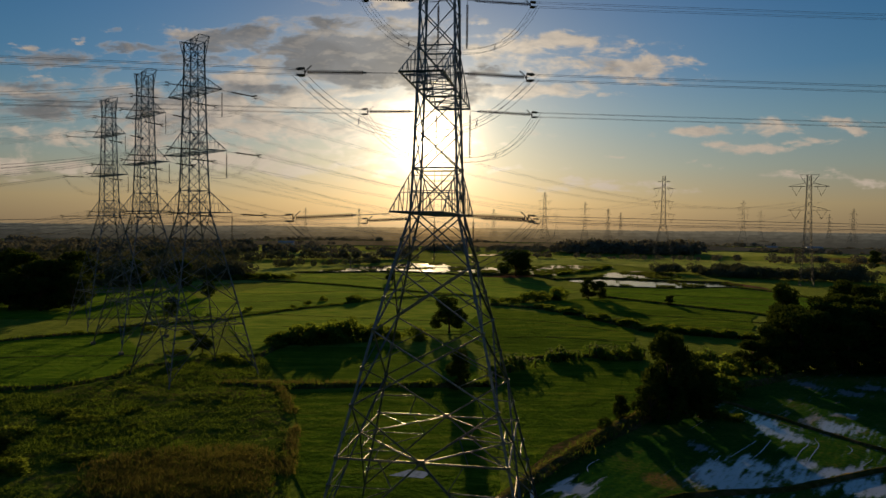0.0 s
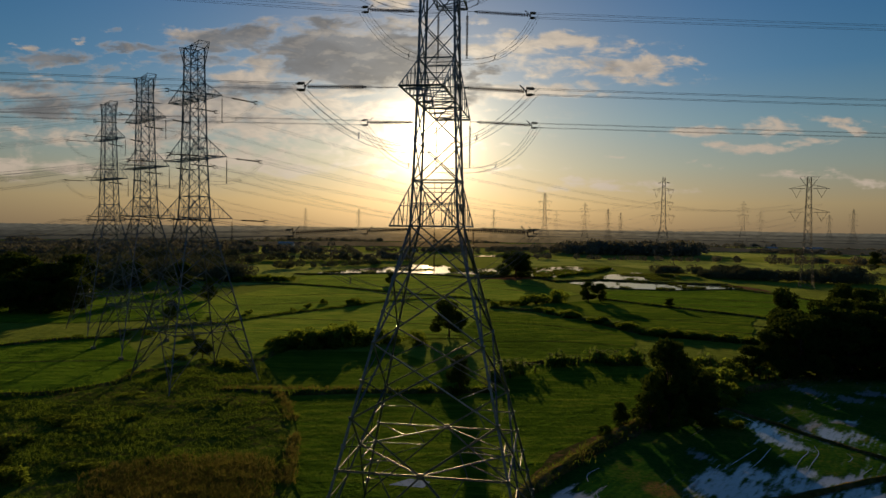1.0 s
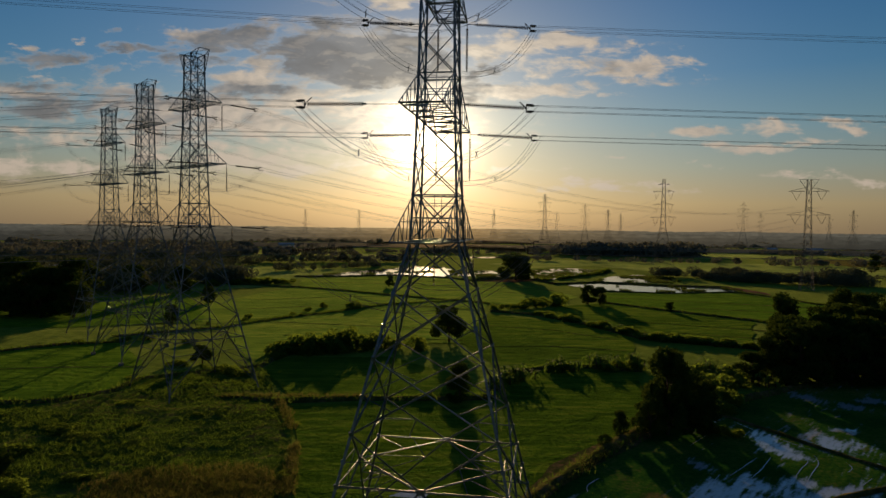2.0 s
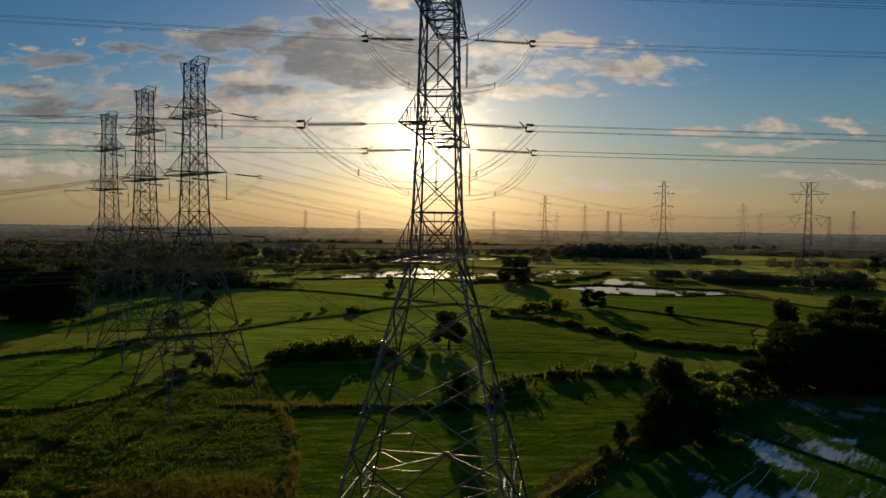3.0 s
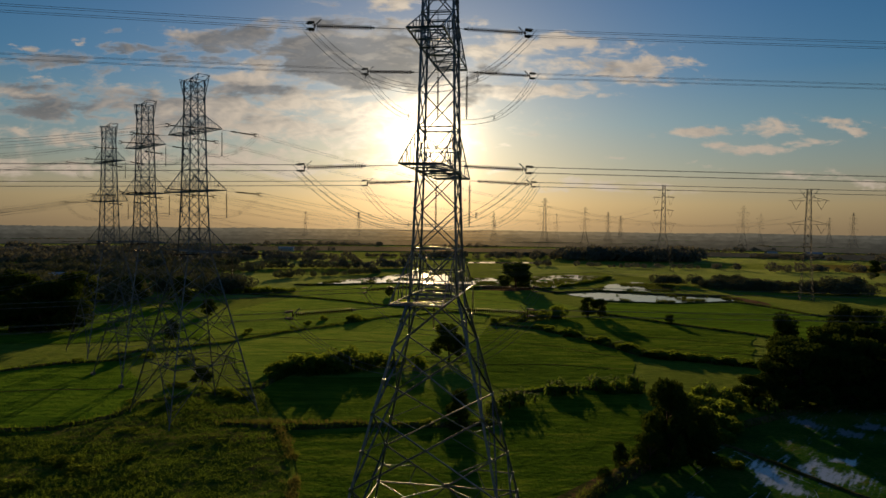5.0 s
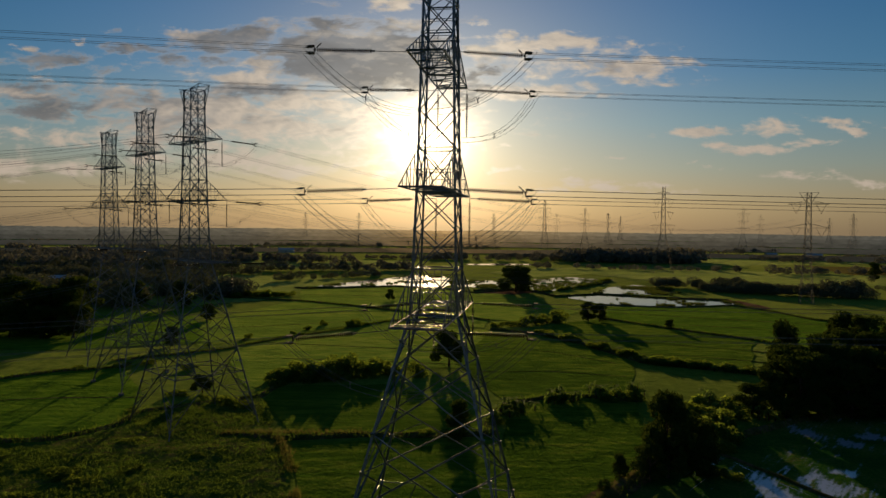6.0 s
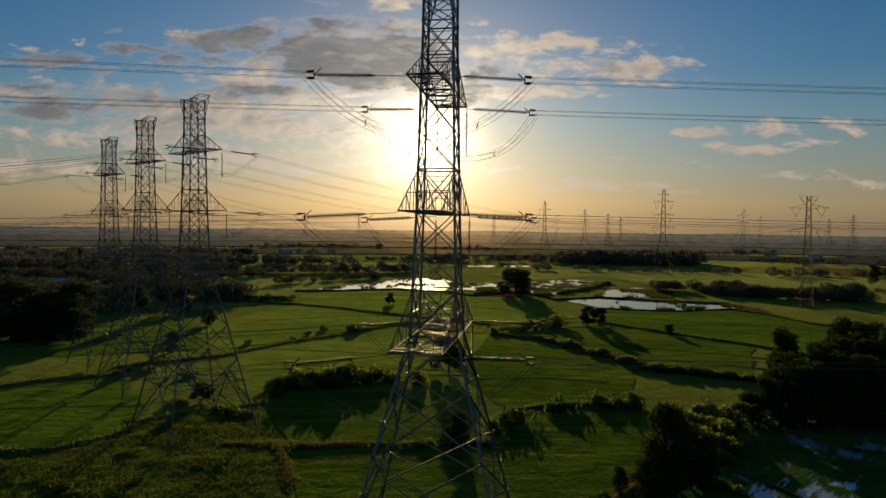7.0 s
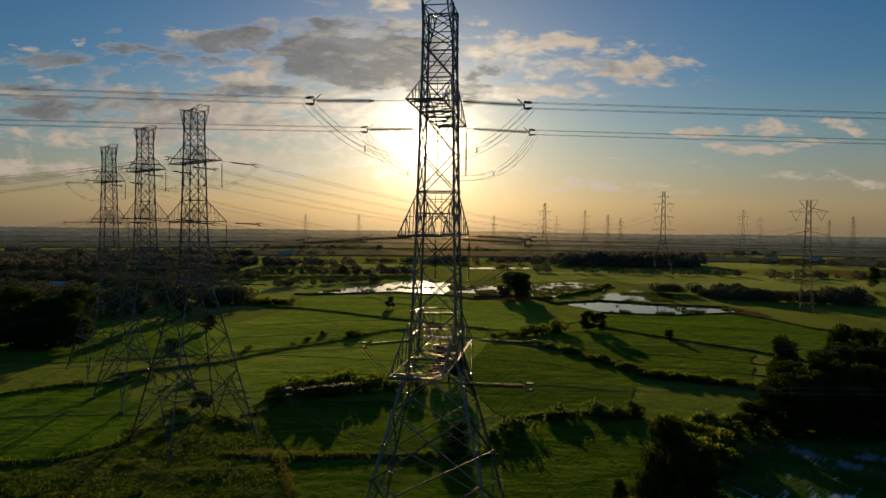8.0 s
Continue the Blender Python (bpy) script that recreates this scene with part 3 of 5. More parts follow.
def jumper(a, b, side_a, sag, power, bulge, group):
    """The slack loop that joins the two spans under a crossarm."""
    a, b = Vector(a), Vector(b)
    ob = thing("jumper_loop", "slack four-wire aluminium jumper loop under a crossarm", "power line", Matrix.Translation(a), group=group)
    n = 20
    path = []
    for i in range(n + 1):
        t = i / n
        w = 1 - abs(2 * t - 1) ** power
        path.append((b - a) * t + bulge * w + Vector((0, 0, -sag * w)))
    for dy, dz in BUNDLE:
        pts = [p + side_a * dy * 1.5 + Vector((dy * 0.9, 0, dz * 1.1)) for p in path]
        v, f = tube(pts, 0.015, 4)
        part("wire", mesh_of("wire", v, f, WIRE), ob)
    for i in (5, 15):
        p = path[i]
        v, f = joined([tube([p + side_a * x + Vector((0, 0, -0.26)), p - side_a * x + Vector((0, 0, 0.26))], 0.03, 4) for x in (-0.28, 0.28)])
        part("spacer", mesh_of("spacer", v, f, WIRE), ob)


def string_tower(m, left_dir, right_ends, near, span):
    """Hang insulators, jumpers and conductors on all crossarms of a tower."""
    for li, (z, root, reach, wide) in enumerate(LEVELS):
        for s in (-1, 1):
            hooks = []
            for x in (-1, 1):
                start = m @ Vector((wide * x, reach * s, z - 0.2))
                d = Vector((*left_dir, -0.06 if near else -0.02)) if x < 0 else (Vector(right_ends[li][s > 0]) - start).normalized()
                if x > 0:
                    d.z = -0.040
                hook, side = tension_set(start, d, near, *((2.1, 27) if not near else (3.0, 26) if x < 0 else (2.1, 27) if s < 0 else (1.1, 32)))
                hooks.append((hook, side))
                end = hook + Vector(left_dir).normalized().to_3d() * span if x < 0 else Vector(right_ends[li][s > 0])
                if x < 0:
                    end.z = hook.z - span * 0.012
                sag = (1.2 if near else 7.0) if x < 0 else (1.2 if near else 0.032 * (end - hook).length)
                conductor(hook, side, end, sag, 26, 0.0135 if near else 0.013, "four-wire aluminium conductor bundle strung from a lattice tower", "conductors")
                if (s > 0 if near else x > 0):
                    hanging_set(m @ Vector((wide * x, reach * s, z - 0.2)), 5.0, near)
            beam = (m @ Vector((0, reach * s, z)) - (hooks[0][0] + hooks[1][0]) / 2)
            beam.z = 0
            jumper(hooks[0][0], hooks[1][0], hooks[0][1], 4.75 if s < 0 else 4.9, 2.2 if s < 0 else 3.2, beam * (0.5 if s < 0 else 0.95), "jumper loops")


def main_right_ends():
    ends = []
    for z, root, reach, wide in LEVELS:
        row = []
        for s in (-1, 1):
            p = MAIN @ Vector((wide, reach * s, z))
            row.append((p.x + 300 * math.cos(radians(2.5)), p.y + 300 * math.sin(radians(2.5)), z + 0.5))
        ends.append(row)
    return ends


string_tower(MAIN, (-math.cos(radians(16)), -math.sin(radians(16))), main_right_ends(), True, 220)


# ---------------------------------------------------------------- suspension towers further off
def suspension_tower(at, top, arms, base, waist, waist_z, panels, thick, label, flare=0.0, rise=0.16):
    tower = thing("suspension_tower", label, "pylon", at, group="suspension towers")

    def bar(name, p, q, w, parent=None):
        part(name, mesh_of(name, *angle_bar(p, q, w), DULL_STEEL), parent or tower)

    def at_z(k, z):
        h = base + (waist - base) * z / waist_z if z < waist_z else waist * (1 - 0.5 * (z - waist_z) / (top - waist_z))
        return Vector(((-h, h, h, -h)[k], (-h, -h, h, h)[k], z))
    zs = [waist_z * (1 - (1 - i / panels) ** 1.25) for i in range(panels + 1)]
    zs += [waist_z + (top - waist_z) * i / (panels + 1) for i in range(1, panels + 2)]
    for k in range(4):
        part("leg", mesh_of("leg", *angle_path([at_z(k, 0), at_z(k, waist_z), at_z(k, top)], thick * 1.4, math.pi / 2 * k), DULL_STEEL), tower)
        j = (k + 1) % 4
        for z0, z1 in zip(zs, zs[1:]):
            bar("brace", at_z(k, z0), at_z(j, z1), thick * 0.8), bar("brace", at_z(j, z0), at_z(k, z1), thick * 0.8)
    if flare:
        # the earth wire head, opening upwards
        pieces = [angle_bar((-flare, 0, top), (flare, 0, top), thick)]
        for s in (-1, 1):
            pieces += [angle_bar((waist * 0.6 * s, y, top - flare * 1.15), (flare * s, 0, top), thick * 0.8) for y in (-waist * 0.6, waist * 0.6)]
            pieces.append(angle_bar((waist * 0.5 * s, 0, top), (flare * 0.55 * s, 0, top - flare * 0.5), thick * 0.6))
        part("earth_wire_peak", mesh_of("earth_wire_peak", *joined(pieces), DULL_STEEL), tower)
    for z, reach, drop in arms:
        for s in (-1, 1):
            tip = Vector((reach * s, 0, z))
            pieces = [angle_bar((waist * s, y, z), tip, thick) for y in (-waist, waist)]
            pieces += [angle_bar((waist * s, y, z + reach * rise), tip, thick * 0.8) for y in (-waist, waist)]
            arm = part("crossarm", mesh_of("crossarm", *joined(pieces), DULL_STEEL), tower)
            for f in (0.3, 0.6):
                bar("lacing", (waist * s + (reach - waist) * s * f, 0, z), (waist * s + (reach - waist) * s * f, 0, z + reach * rise * (1 - f)), thick * 0.6, arm)
            if drop:
                mid = waist * s + (reach - waist) * s * 0.52
                for e in (mid - 0.24 * reach * s, mid + 0.24 * reach * s):
                    part("disc_string", mesh_of("disc_string", *tube([(e, 0, z), (mid, 0, z - drop)], 0.09, 5), GLASS_DISC), tower)
    return tower


NEAR_ARMS = [(55.0, 10.2, 5.0), (42.0, 10.8, 5.0)]
TALL_ARMS = [(74.5, 5.5, 0), (68.0, 10.0, 7.0), (56.0, 9.5, 7.0), (44.0, 11.5, 7.5)]
east_tower = suspension_tower(pose(201.0, 380.0, 0, 0, 0, -18.0), 61.5, NEAR_ARMS, 3.4, 1.9, 24.0, 7, 0.15, "grey lattice suspension tower with two tiers of arms and vee strings", 4.9, 0.20)
north_tower = suspension_tower(pose(204.0, 640.0, 0, 0, 0, -10.0), 80.0, TALL_ARMS, 9.0, 2.2, 36.0, 6, 0.18, "tall grey lattice suspension tower with three tiers of arms")
FAR_PLACES = [(141.0, 960.0), (267.0, 1300.0), (406.0, 1700.0), (500.0, 1150.0), (312.0, 1900.0), (139.0, 1900.0), (782.0, 1700.0),
              (892.0, 1500.0), (1120.0, 2000.0), (-245.0, 2000.0), (-400.0, 2000.0), (540.0, 2100.0)]
for i, (x, y) in enumerate(FAR_PLACES):
    copy_thing(north_tower, pose(x, y, 0, 0, 0, -25.0 + 20.0 * math.sin(i * 2.1)))


def ends_at(x, y, heading, zs, reach):
    c, s = math.cos(radians(heading)), math.sin(radians(heading))
    return [[(x - reach * c, y - reach * s, z), (x + reach * c, y + reach * s, z)] for z in zs]


def order(rows):
    """Nearer circuit first."""
    return [[b, a] for a, b in rows]


string_tower(SIDE_TOWERS[0], (-0.80, -0.60), order(ends_at(201.0, 380.0, -18.0, (34.0, 40.0, 46.4), 6.6)), False, 120)
string_tower(SIDE_TOWERS[1], (-0.80, -0.60), order(ends_at(204.0, 640.0, -10.0, (36.5, 49.0, 61.0), 6.4)), False, 120)
string_tower(SIDE_TOWERS[2], (-0.80, -0.60), order(ends_at(141.0, 960.0, -20.0, (36.5, 49.0, 61.0), 6.4)), False, 120)


# ---------------------------------------------------------------- ground, water and bunds
def make_ground():
    xs = sorted({round(s * v, 2) for s in (-1, 1) for v in [i * 8 for i in range(26)] + [230, 270, 330, 420, 560, 760, 1100, 1700, 2700, 4800]})
    ys = [-400, -150, -50] + [i * 6 for i in range(0, 60)] + [380, 410, 450, 500, 560, 640, 760, 900, 1100, 1400, 1800, 2400, 3300, 4900]
    verts = [(x, y, 0.18 * noise.noise((x * 0.03, y * 0.03, 0.3)) - 0.10 if abs(x) < 190 and 0 < y < 350 else -0.1) for y in ys for x in xs]
    w = len(xs)
    faces = [(j * w + i, j * w + i + 1, (j + 1) * w + i + 1, (j + 1) * w + i) for j in range(len(ys) - 1) for i in range(w - 1)]
    thing("ground", "wide green farmland of low grass and paddies", "ground", kind="structure", data=mesh_of("ground", verts, faces, EARTH, False))


make_ground()


def outline(points, wobble, seed, step=6.0):
    """A closed shore through points, with an uneven line between them."""
    pts = []
    n = len(points)
    for i in range(n):
        a, b = Vector((*points[i], 0)), Vector((*points[(i + 1) % n], 0))
        k = max(2, int((b - a).length / step))
        for j in range(k):
            p = a.lerp(b, j / k)
            pts.append(p + Vector((noise.noise((p.x * 0.08, p.y * 0.08, seed)), noise.noise((p.x * 0.08, p.y * 0.08, seed + 9)), 0)) * wobble)
    return pts


def sheet(name, label, category, points, z, material, wobble, seed):
    bm = bmesh.new()
    bm.faces.new([bm.verts.new((p.x, p.y, z)) for p in outline(points, wobble, seed)])
    bmesh.ops.triangulate(bm, faces=bm.faces[:])
    me = bpy.data.meshes.new(name)
    bm.to_mesh(me)
    me.materials.append(material)
    ob = thing(name, label, category, kind="structure", data=me)
    if ob.data.polygons[0].normal.z < 0:
        ob.data.flip_normals()
    return ob


POND_LABEL = "still flooded paddy water that mirrors the evening sky"
sheet("water", POND_LABEL, "pond", [(-93, 438), (-66, 493), (-41, 536), (-24, 568), (2, 556), (7, 522), (45, 519), (42, 464), (28, 454), (6, 474), (-2, 452), (-12, 446), (-30, 464), (-55, 464), (-83, 434)], 0.10, POND, 5, 1)
sheet("water", POND_LABEL, "pond", [(20, 752), (52, 772), (108, 774), (104, 748), (62, 738), (30, 736)], 0.10, POND, 6, 2)
sheet("water", POND_LABEL, "pond", [(72, 402), (96, 416), (125, 400), (162, 389), (158, 372), (117, 358), (84, 367)], 0.10, POND, 3, 3)
sheet("water", POND_LABEL, "pond", [(93, 428), (115, 471), (139, 495), (156, 468), (143, 424), (120, 424)], 0.10, POND, 5, 4)
sheet("water", POND_LABEL, "pond", [(69, 534), (101, 566), (134, 543), (112, 492), (80, 448), (58, 436)], 0.10, POND, 8, 5)
PADDY_WATER = [(11, 83), (17, 91), (27, 104), (34, 112), (49, 126), (76, 144), (101, 154), (140, 150), (140, 40), (8, 40)]
sheet("water", "shallow water standing in a flooded paddy", "paddy water", PADDY_WATER, 0.02, SILTY_SKYLIT, 1.0, 6)
sheet("water", "small puddle in the grass beside the tower", "puddle", [(-6.5, 83.2), (-4, 85.4), (-1.4, 84.6), (-2.2, 82.6)], 0.06, SILTY_SKYLIT, 0.8, 7)
sheet("water", "small puddle at the foot of a bund", "puddle", [(12.5, 79.5), (14.6, 81.3), (18, 80.6), (16.5, 78.5)], 0.06, SILTY_SKYLIT, 0.8, 8)


def inside(x, y, poly):
    hit = False
    for (x0, y0), (x1, y1) in zip(poly, poly[1:] + poly[:1]):
        if (y0 > y) != (y1 > y) and x < x0 + (y - y0) * (x1 - x0) / (y1 - y0):
            hit = not hit
    return hit


# low places of the paddy where water shows: middle x, y, half sizes; and wheel ruts from x, y to x, y
DIPS = [(51.1, 107.8, 2.0, 4.4), (51.1, 103.6, 2.2, 3.5), (51.7, 100.8, 1.6, 2.2), (35.4, 83.7, 4.4, 4.2), (35.5, 87.5, 1.3, 2.5), (40.8, 88.7, 2.2, 2.6), (45.5, 84.7, 3.2, 3.5), (50.8, 86.3, 2.9, 1.8), (47.1, 88.8, 1.8, 2.1), (36.5, 96.0, 1.2, 2.2), (15.8, 80.0, 1.8, 1.5), (72.5, 134.9, 2.0, 3.5), (77.2, 129.2, 1.5, 2.2), (61.1, 106.4, 3.1, 4.3), (67.1, 112.9, 1.9, 1.7), (84.2, 133.6, 2.3, 1.9), (51.2, 80.8, 2.8, 2.5)]
RUTS = [[(53.8, 101.1), (52.6, 97.8), (50.1, 94.8), (45.1, 88.5), (39.7, 83.6)], [(55.0, 100.6), (53.8, 97.2), (51.4, 94.0), (46.6, 87.9), (41.5, 83.2)], [(48.0, 99.3), (43.6, 93.4), (38.8, 88.3)], [(45.9, 99.2), (42.0, 95.0), (38.6, 91.4)], [(43.5, 110.9), (37.8, 104.1)],
        [(49.4, 113.1), (49.2, 110.4), (47.5, 108.1)], [(50.5, 117.8), (52.2, 111.9), (56.0, 102.6)], [(37.8, 92.2), (34.0, 87.3)], [(20.9, 90.1), (18.9, 87.6), (18.4, 85.2)], [(20.5, 83.9), (18.9, 82.2), (18.5, 80.0)], [(57.9, 91.4), (52.0, 86.2), (46.0, 81.6)], [(57.8, 97.3), (57.4, 95.2), (55.6, 93.3)]]


def paddy_height(x, y):
    p, q = x * 0.62 + y * 0.78, y * 0.62 - x * 0.78
    z = 0.145 + 0.05 * noise.noise((p * 0.05, q * 0.12, 2.2)) + 0.06 * noise.noise((p * 0.10, q * 0.7, 4.1)) + 0.06 * noise.noise((p * 0.22, q * 2.0, 6.3)) + 0.02 * noise.noise((x * 1.1, y * 1.1, 8.0))
    low = 0.0
    for cx, cy, rx, ry in DIPS:
        a, b = (x - cx) / rx, (y - cy) / ry
        low = max(low, math.exp(-(a * a + b * b) * 0.5))
    z -= 0.15 * low
    return 0.03 + max(0.0, z - 0.03) * 0.6


def wet_paddy():
    """Rice that thins out into standing water where the field lies low."""
    m = bpy.data.materials.new("wet_paddy")
    m.use_nodes = True
    N = Nodes(m.node_tree)
    at = N.add("ShaderNodeNewGeometry").outputs["Position"]
    sep = N.add("ShaderNodeSeparateXYZ")
    N.put(sep.inputs[0], at)
    fine = N.noise(N.scaled(at, 0.8, 0.8, 0.0), 3.0, 5.0, 0.7)
    drift = N.add("ShaderNodeCombineXYZ")
    N.put(drift.inputs[0], N.math("ADD", N.math("MULTIPLY", sep.outputs[0], 0.20), N.math("MULTIPLY", sep.outputs[1], 0.25)))
    N.put(drift.inputs[1], N.math("SUBTRACT", N.math("MULTIPLY", sep.outputs[1], 0.9), N.math("MULTIPLY", sep.outputs[0], 1.15)))
    drill = N.noise(drift.outputs[0], 1.0, 5.0, 0.65)
    level = N.math("ADD", sep.outputs[2], N.math("MULTIPLY", N.math("SUBTRACT", fine, 0.5), 0.06))
    level = N.math("ADD", level, N.math("MULTIPLY", N.math("SUBTRACT", drill, 0.5), 0.13))
    dry = N.smooth(level, 0.026, 0.072)
    tone = N.smooth(N.math("ADD", N.math("MULTIPLY", N.noise(at, 0.09, 5.0, 0.6), 0.6), N.math("MULTIPLY", N.noise(at, 1.6, 4.0, 0.6), 0.4)), 0.38, 0.64)
    green = N.ramp(tone, [(0.0, (0.018, 0.080, 0.014)), (0.6, (0.044, 0.118, 0.016)), (1.0, (0.115, 0.130, 0.032))])
    # brown silt round one low corner
    du, dv = N.math("DIVIDE", N.math("SUBTRACT", sep.outputs[0], 26.8), 2.4), N.math("DIVIDE", N.math("SUBTRACT", sep.outputs[1], 82.9), 3.0)
    silt = N.math("MULTIPLY", N.smooth(N.math("ADD", N.math("MULTIPLY", du, du), N.math("MULTIPLY", dv, dv)), 1.2, 0.2), N.smooth(fine, 0.35, 0.6))
    green = N.mix(silt, green, (0.20, 0.13, 0.05, 1))
    rice, pool = N.add("ShaderNodeBsdfPrincipled"), N.add("ShaderNodeBsdfPrincipled")
    N.put(rice.inputs["Base Color"], green)
    rice.inputs["Roughness"].default_value, rice.inputs["Specular IOR Level"].default_value = 1.0, 0.0
    # Pool colour lifted for mirrored cloud as well as silt.
    pool.inputs["Base Color"].default_value = (0.34, 0.36, 0.38, 1)
    pool.inputs["Roughness"].default_value, pool.inputs["IOR"].default_value = 0.08, 1.6
    mix = N.add("ShaderNodeMixShader")
    N.put(mix.inputs[0], dry), N.put(mix.inputs[1], pool.outputs[0]), N.put(mix.inputs[2], rice.outputs[0])
    out = N.add("ShaderNodeOutputMaterial")
    N.put(out.inputs[0], mix.outputs[0])
    return m


def make_paddy():
    step = 0.24
    index, verts, faces = {}, [], []
    nx, ny = int(120 / step), int(95 / step)
    for j in range(ny):
        for i in range(nx):
            x, y = 8 + i * step, 62 + j * step
            if inside(x, y, PADDY_WATER):
                index[i, j] = len(verts)
                verts.append((x, y, paddy_height(x, y)))
    for (i, j), k in index.items():
        q = [index.get((i + 1, j)), index.get((i + 1, j + 1)), index.get((i, j + 1))]
        if None not in q:
            faces.append((k, *q))
    thing("paddy_field", "half-flooded green paddy of young rice with wheel ruts", "paddy", kind="structure", data=mesh_of("paddy_field", verts, faces, wet_paddy(), False))


def field_surface(name, stops, fine, large, sheen, tint=(0.42, 0.60, 0.10)):
    return surface(name, stops, fine, rough=1.0, bump=0.42, bump_scale=0.9, large=large, spec=0.0, coords="Position", rolling=2.0, streak=0.3, sheen=sheen, sheen_tint=tint)


FIELD = field_surface("young_rice", [(0.0, (0.018, 0.083, 0.006)), (0.5, (0.046, 0.136, 0.007)), (1.0, (0.098, 0.200, 0.013))], 0.5, 0.035, 0.12)
FIELD_PALE = field_surface("ripening_rice", [(0.0, (0.019, 0.074, 0.005)), (0.5, (0.044, 0.107, 0.007)), (1.0, (0.110, 0.167, 0.014))], 0.35, 0.03, 0.15)
# Backlight and thin haze put into a brighter, yellower base and sheen.
FIELD_BACKLIT = field_surface("lush_rice", [(0.0, (0.036, 0.116, 0.009)), (0.5, (0.084, 0.180, 0.014)), (1.0, (0.190, 0.262, 0.028))], 0.4, 0.03, 0.24, (0.46, 0.62, 0.13))
FIELD_DEEP = field_surface("deep_green_rice", [(0.0, (0.012, 0.056, 0.004)), (0.5, (0.035, 0.099, 0.006)), (1.0, (0.119, 0.176, 0.015))], 0.35, 0.03, 0.12)
FIELD_DARK = field_surface("wet_rice", [(0.0, (0.028, 0.085, 0.014)), (0.6, (0.052, 0.130, 0.018)), (1.0, (0.105, 0.135, 0.036))], 0.6, 0.08, 0.02)
# Haze over the far plain put into a paler base and stronger sheen.
FIELD_HAZED = field_surface("dull_far_grass", [(0.0, (0.075, 0.145, 0.026)), (0.5, (0.122, 0.200, 0.038)), (1.0, (0.195, 0.250, 0.062))], 0.3, 0.02, 0.27, (0.50, 0.60, 0.18))
FIELD_BROWN = field_surface("dry_stubble", [(0.0, (0.09, 0.075, 0.02)), (1.0, (0.19, 0.13, 0.045))], 0.3, 0.03, 0.05)
make_paddy()


def wheel_rut(points, width, seed):
    """A narrow wet track pressed into the paddy."""
    line = []
    for k in range(len(points) - 1):
        a, b = Vector((*points[k], 0)), Vector((*points[k + 1], 0))
        before = Vector((*points[max(k - 1, 0)], 0))
        after = Vector((*points[min(k + 2, len(points) - 1)], 0))
        for j in range(12):
            t = j / 12
            line.append(0.5 * (2 * a + (b - before) * t + (2 * before - 5 * a + 4 * b - after) * t * t + (3 * a - before - 3 * b + after) * t * t * t))
    verts, faces = [], []
    for i, p in enumerate(line):
        d = line[min(i + 1, len(line) - 1)] - line[max(i - 1, 0)]
        side = Vector((-d.y, d.x, 0)).normalized()
        w = width * (0.25 + 0.75 * math.sin(math.pi * (i + 0.3) / len(line)) ** 0.5) * (0.75 + 0.5 * noise.noise((p.x * 1.5, p.y * 1.5, seed)))
        for s in (-0.5, 0.5):
            v = p + side * (s * w)
            verts.append((v.x, v.y, paddy_height(p.x, p.y) + 0.03))
    faces = [(2 * i, 2 * i + 1, 2 * i + 3, 2 * i + 2) for i in range(len(line) - 1)]
    me = mesh_of("wheel_rut", verts, faces, SILTY_SKYLIT, False)
    if me.polygons[0].normal.z < 0:
        me.flip_normals()
    thing("wheel_rut", "narrow water-filled wheel rut in a wet paddy", "wheel rut", kind="structure", data=me)


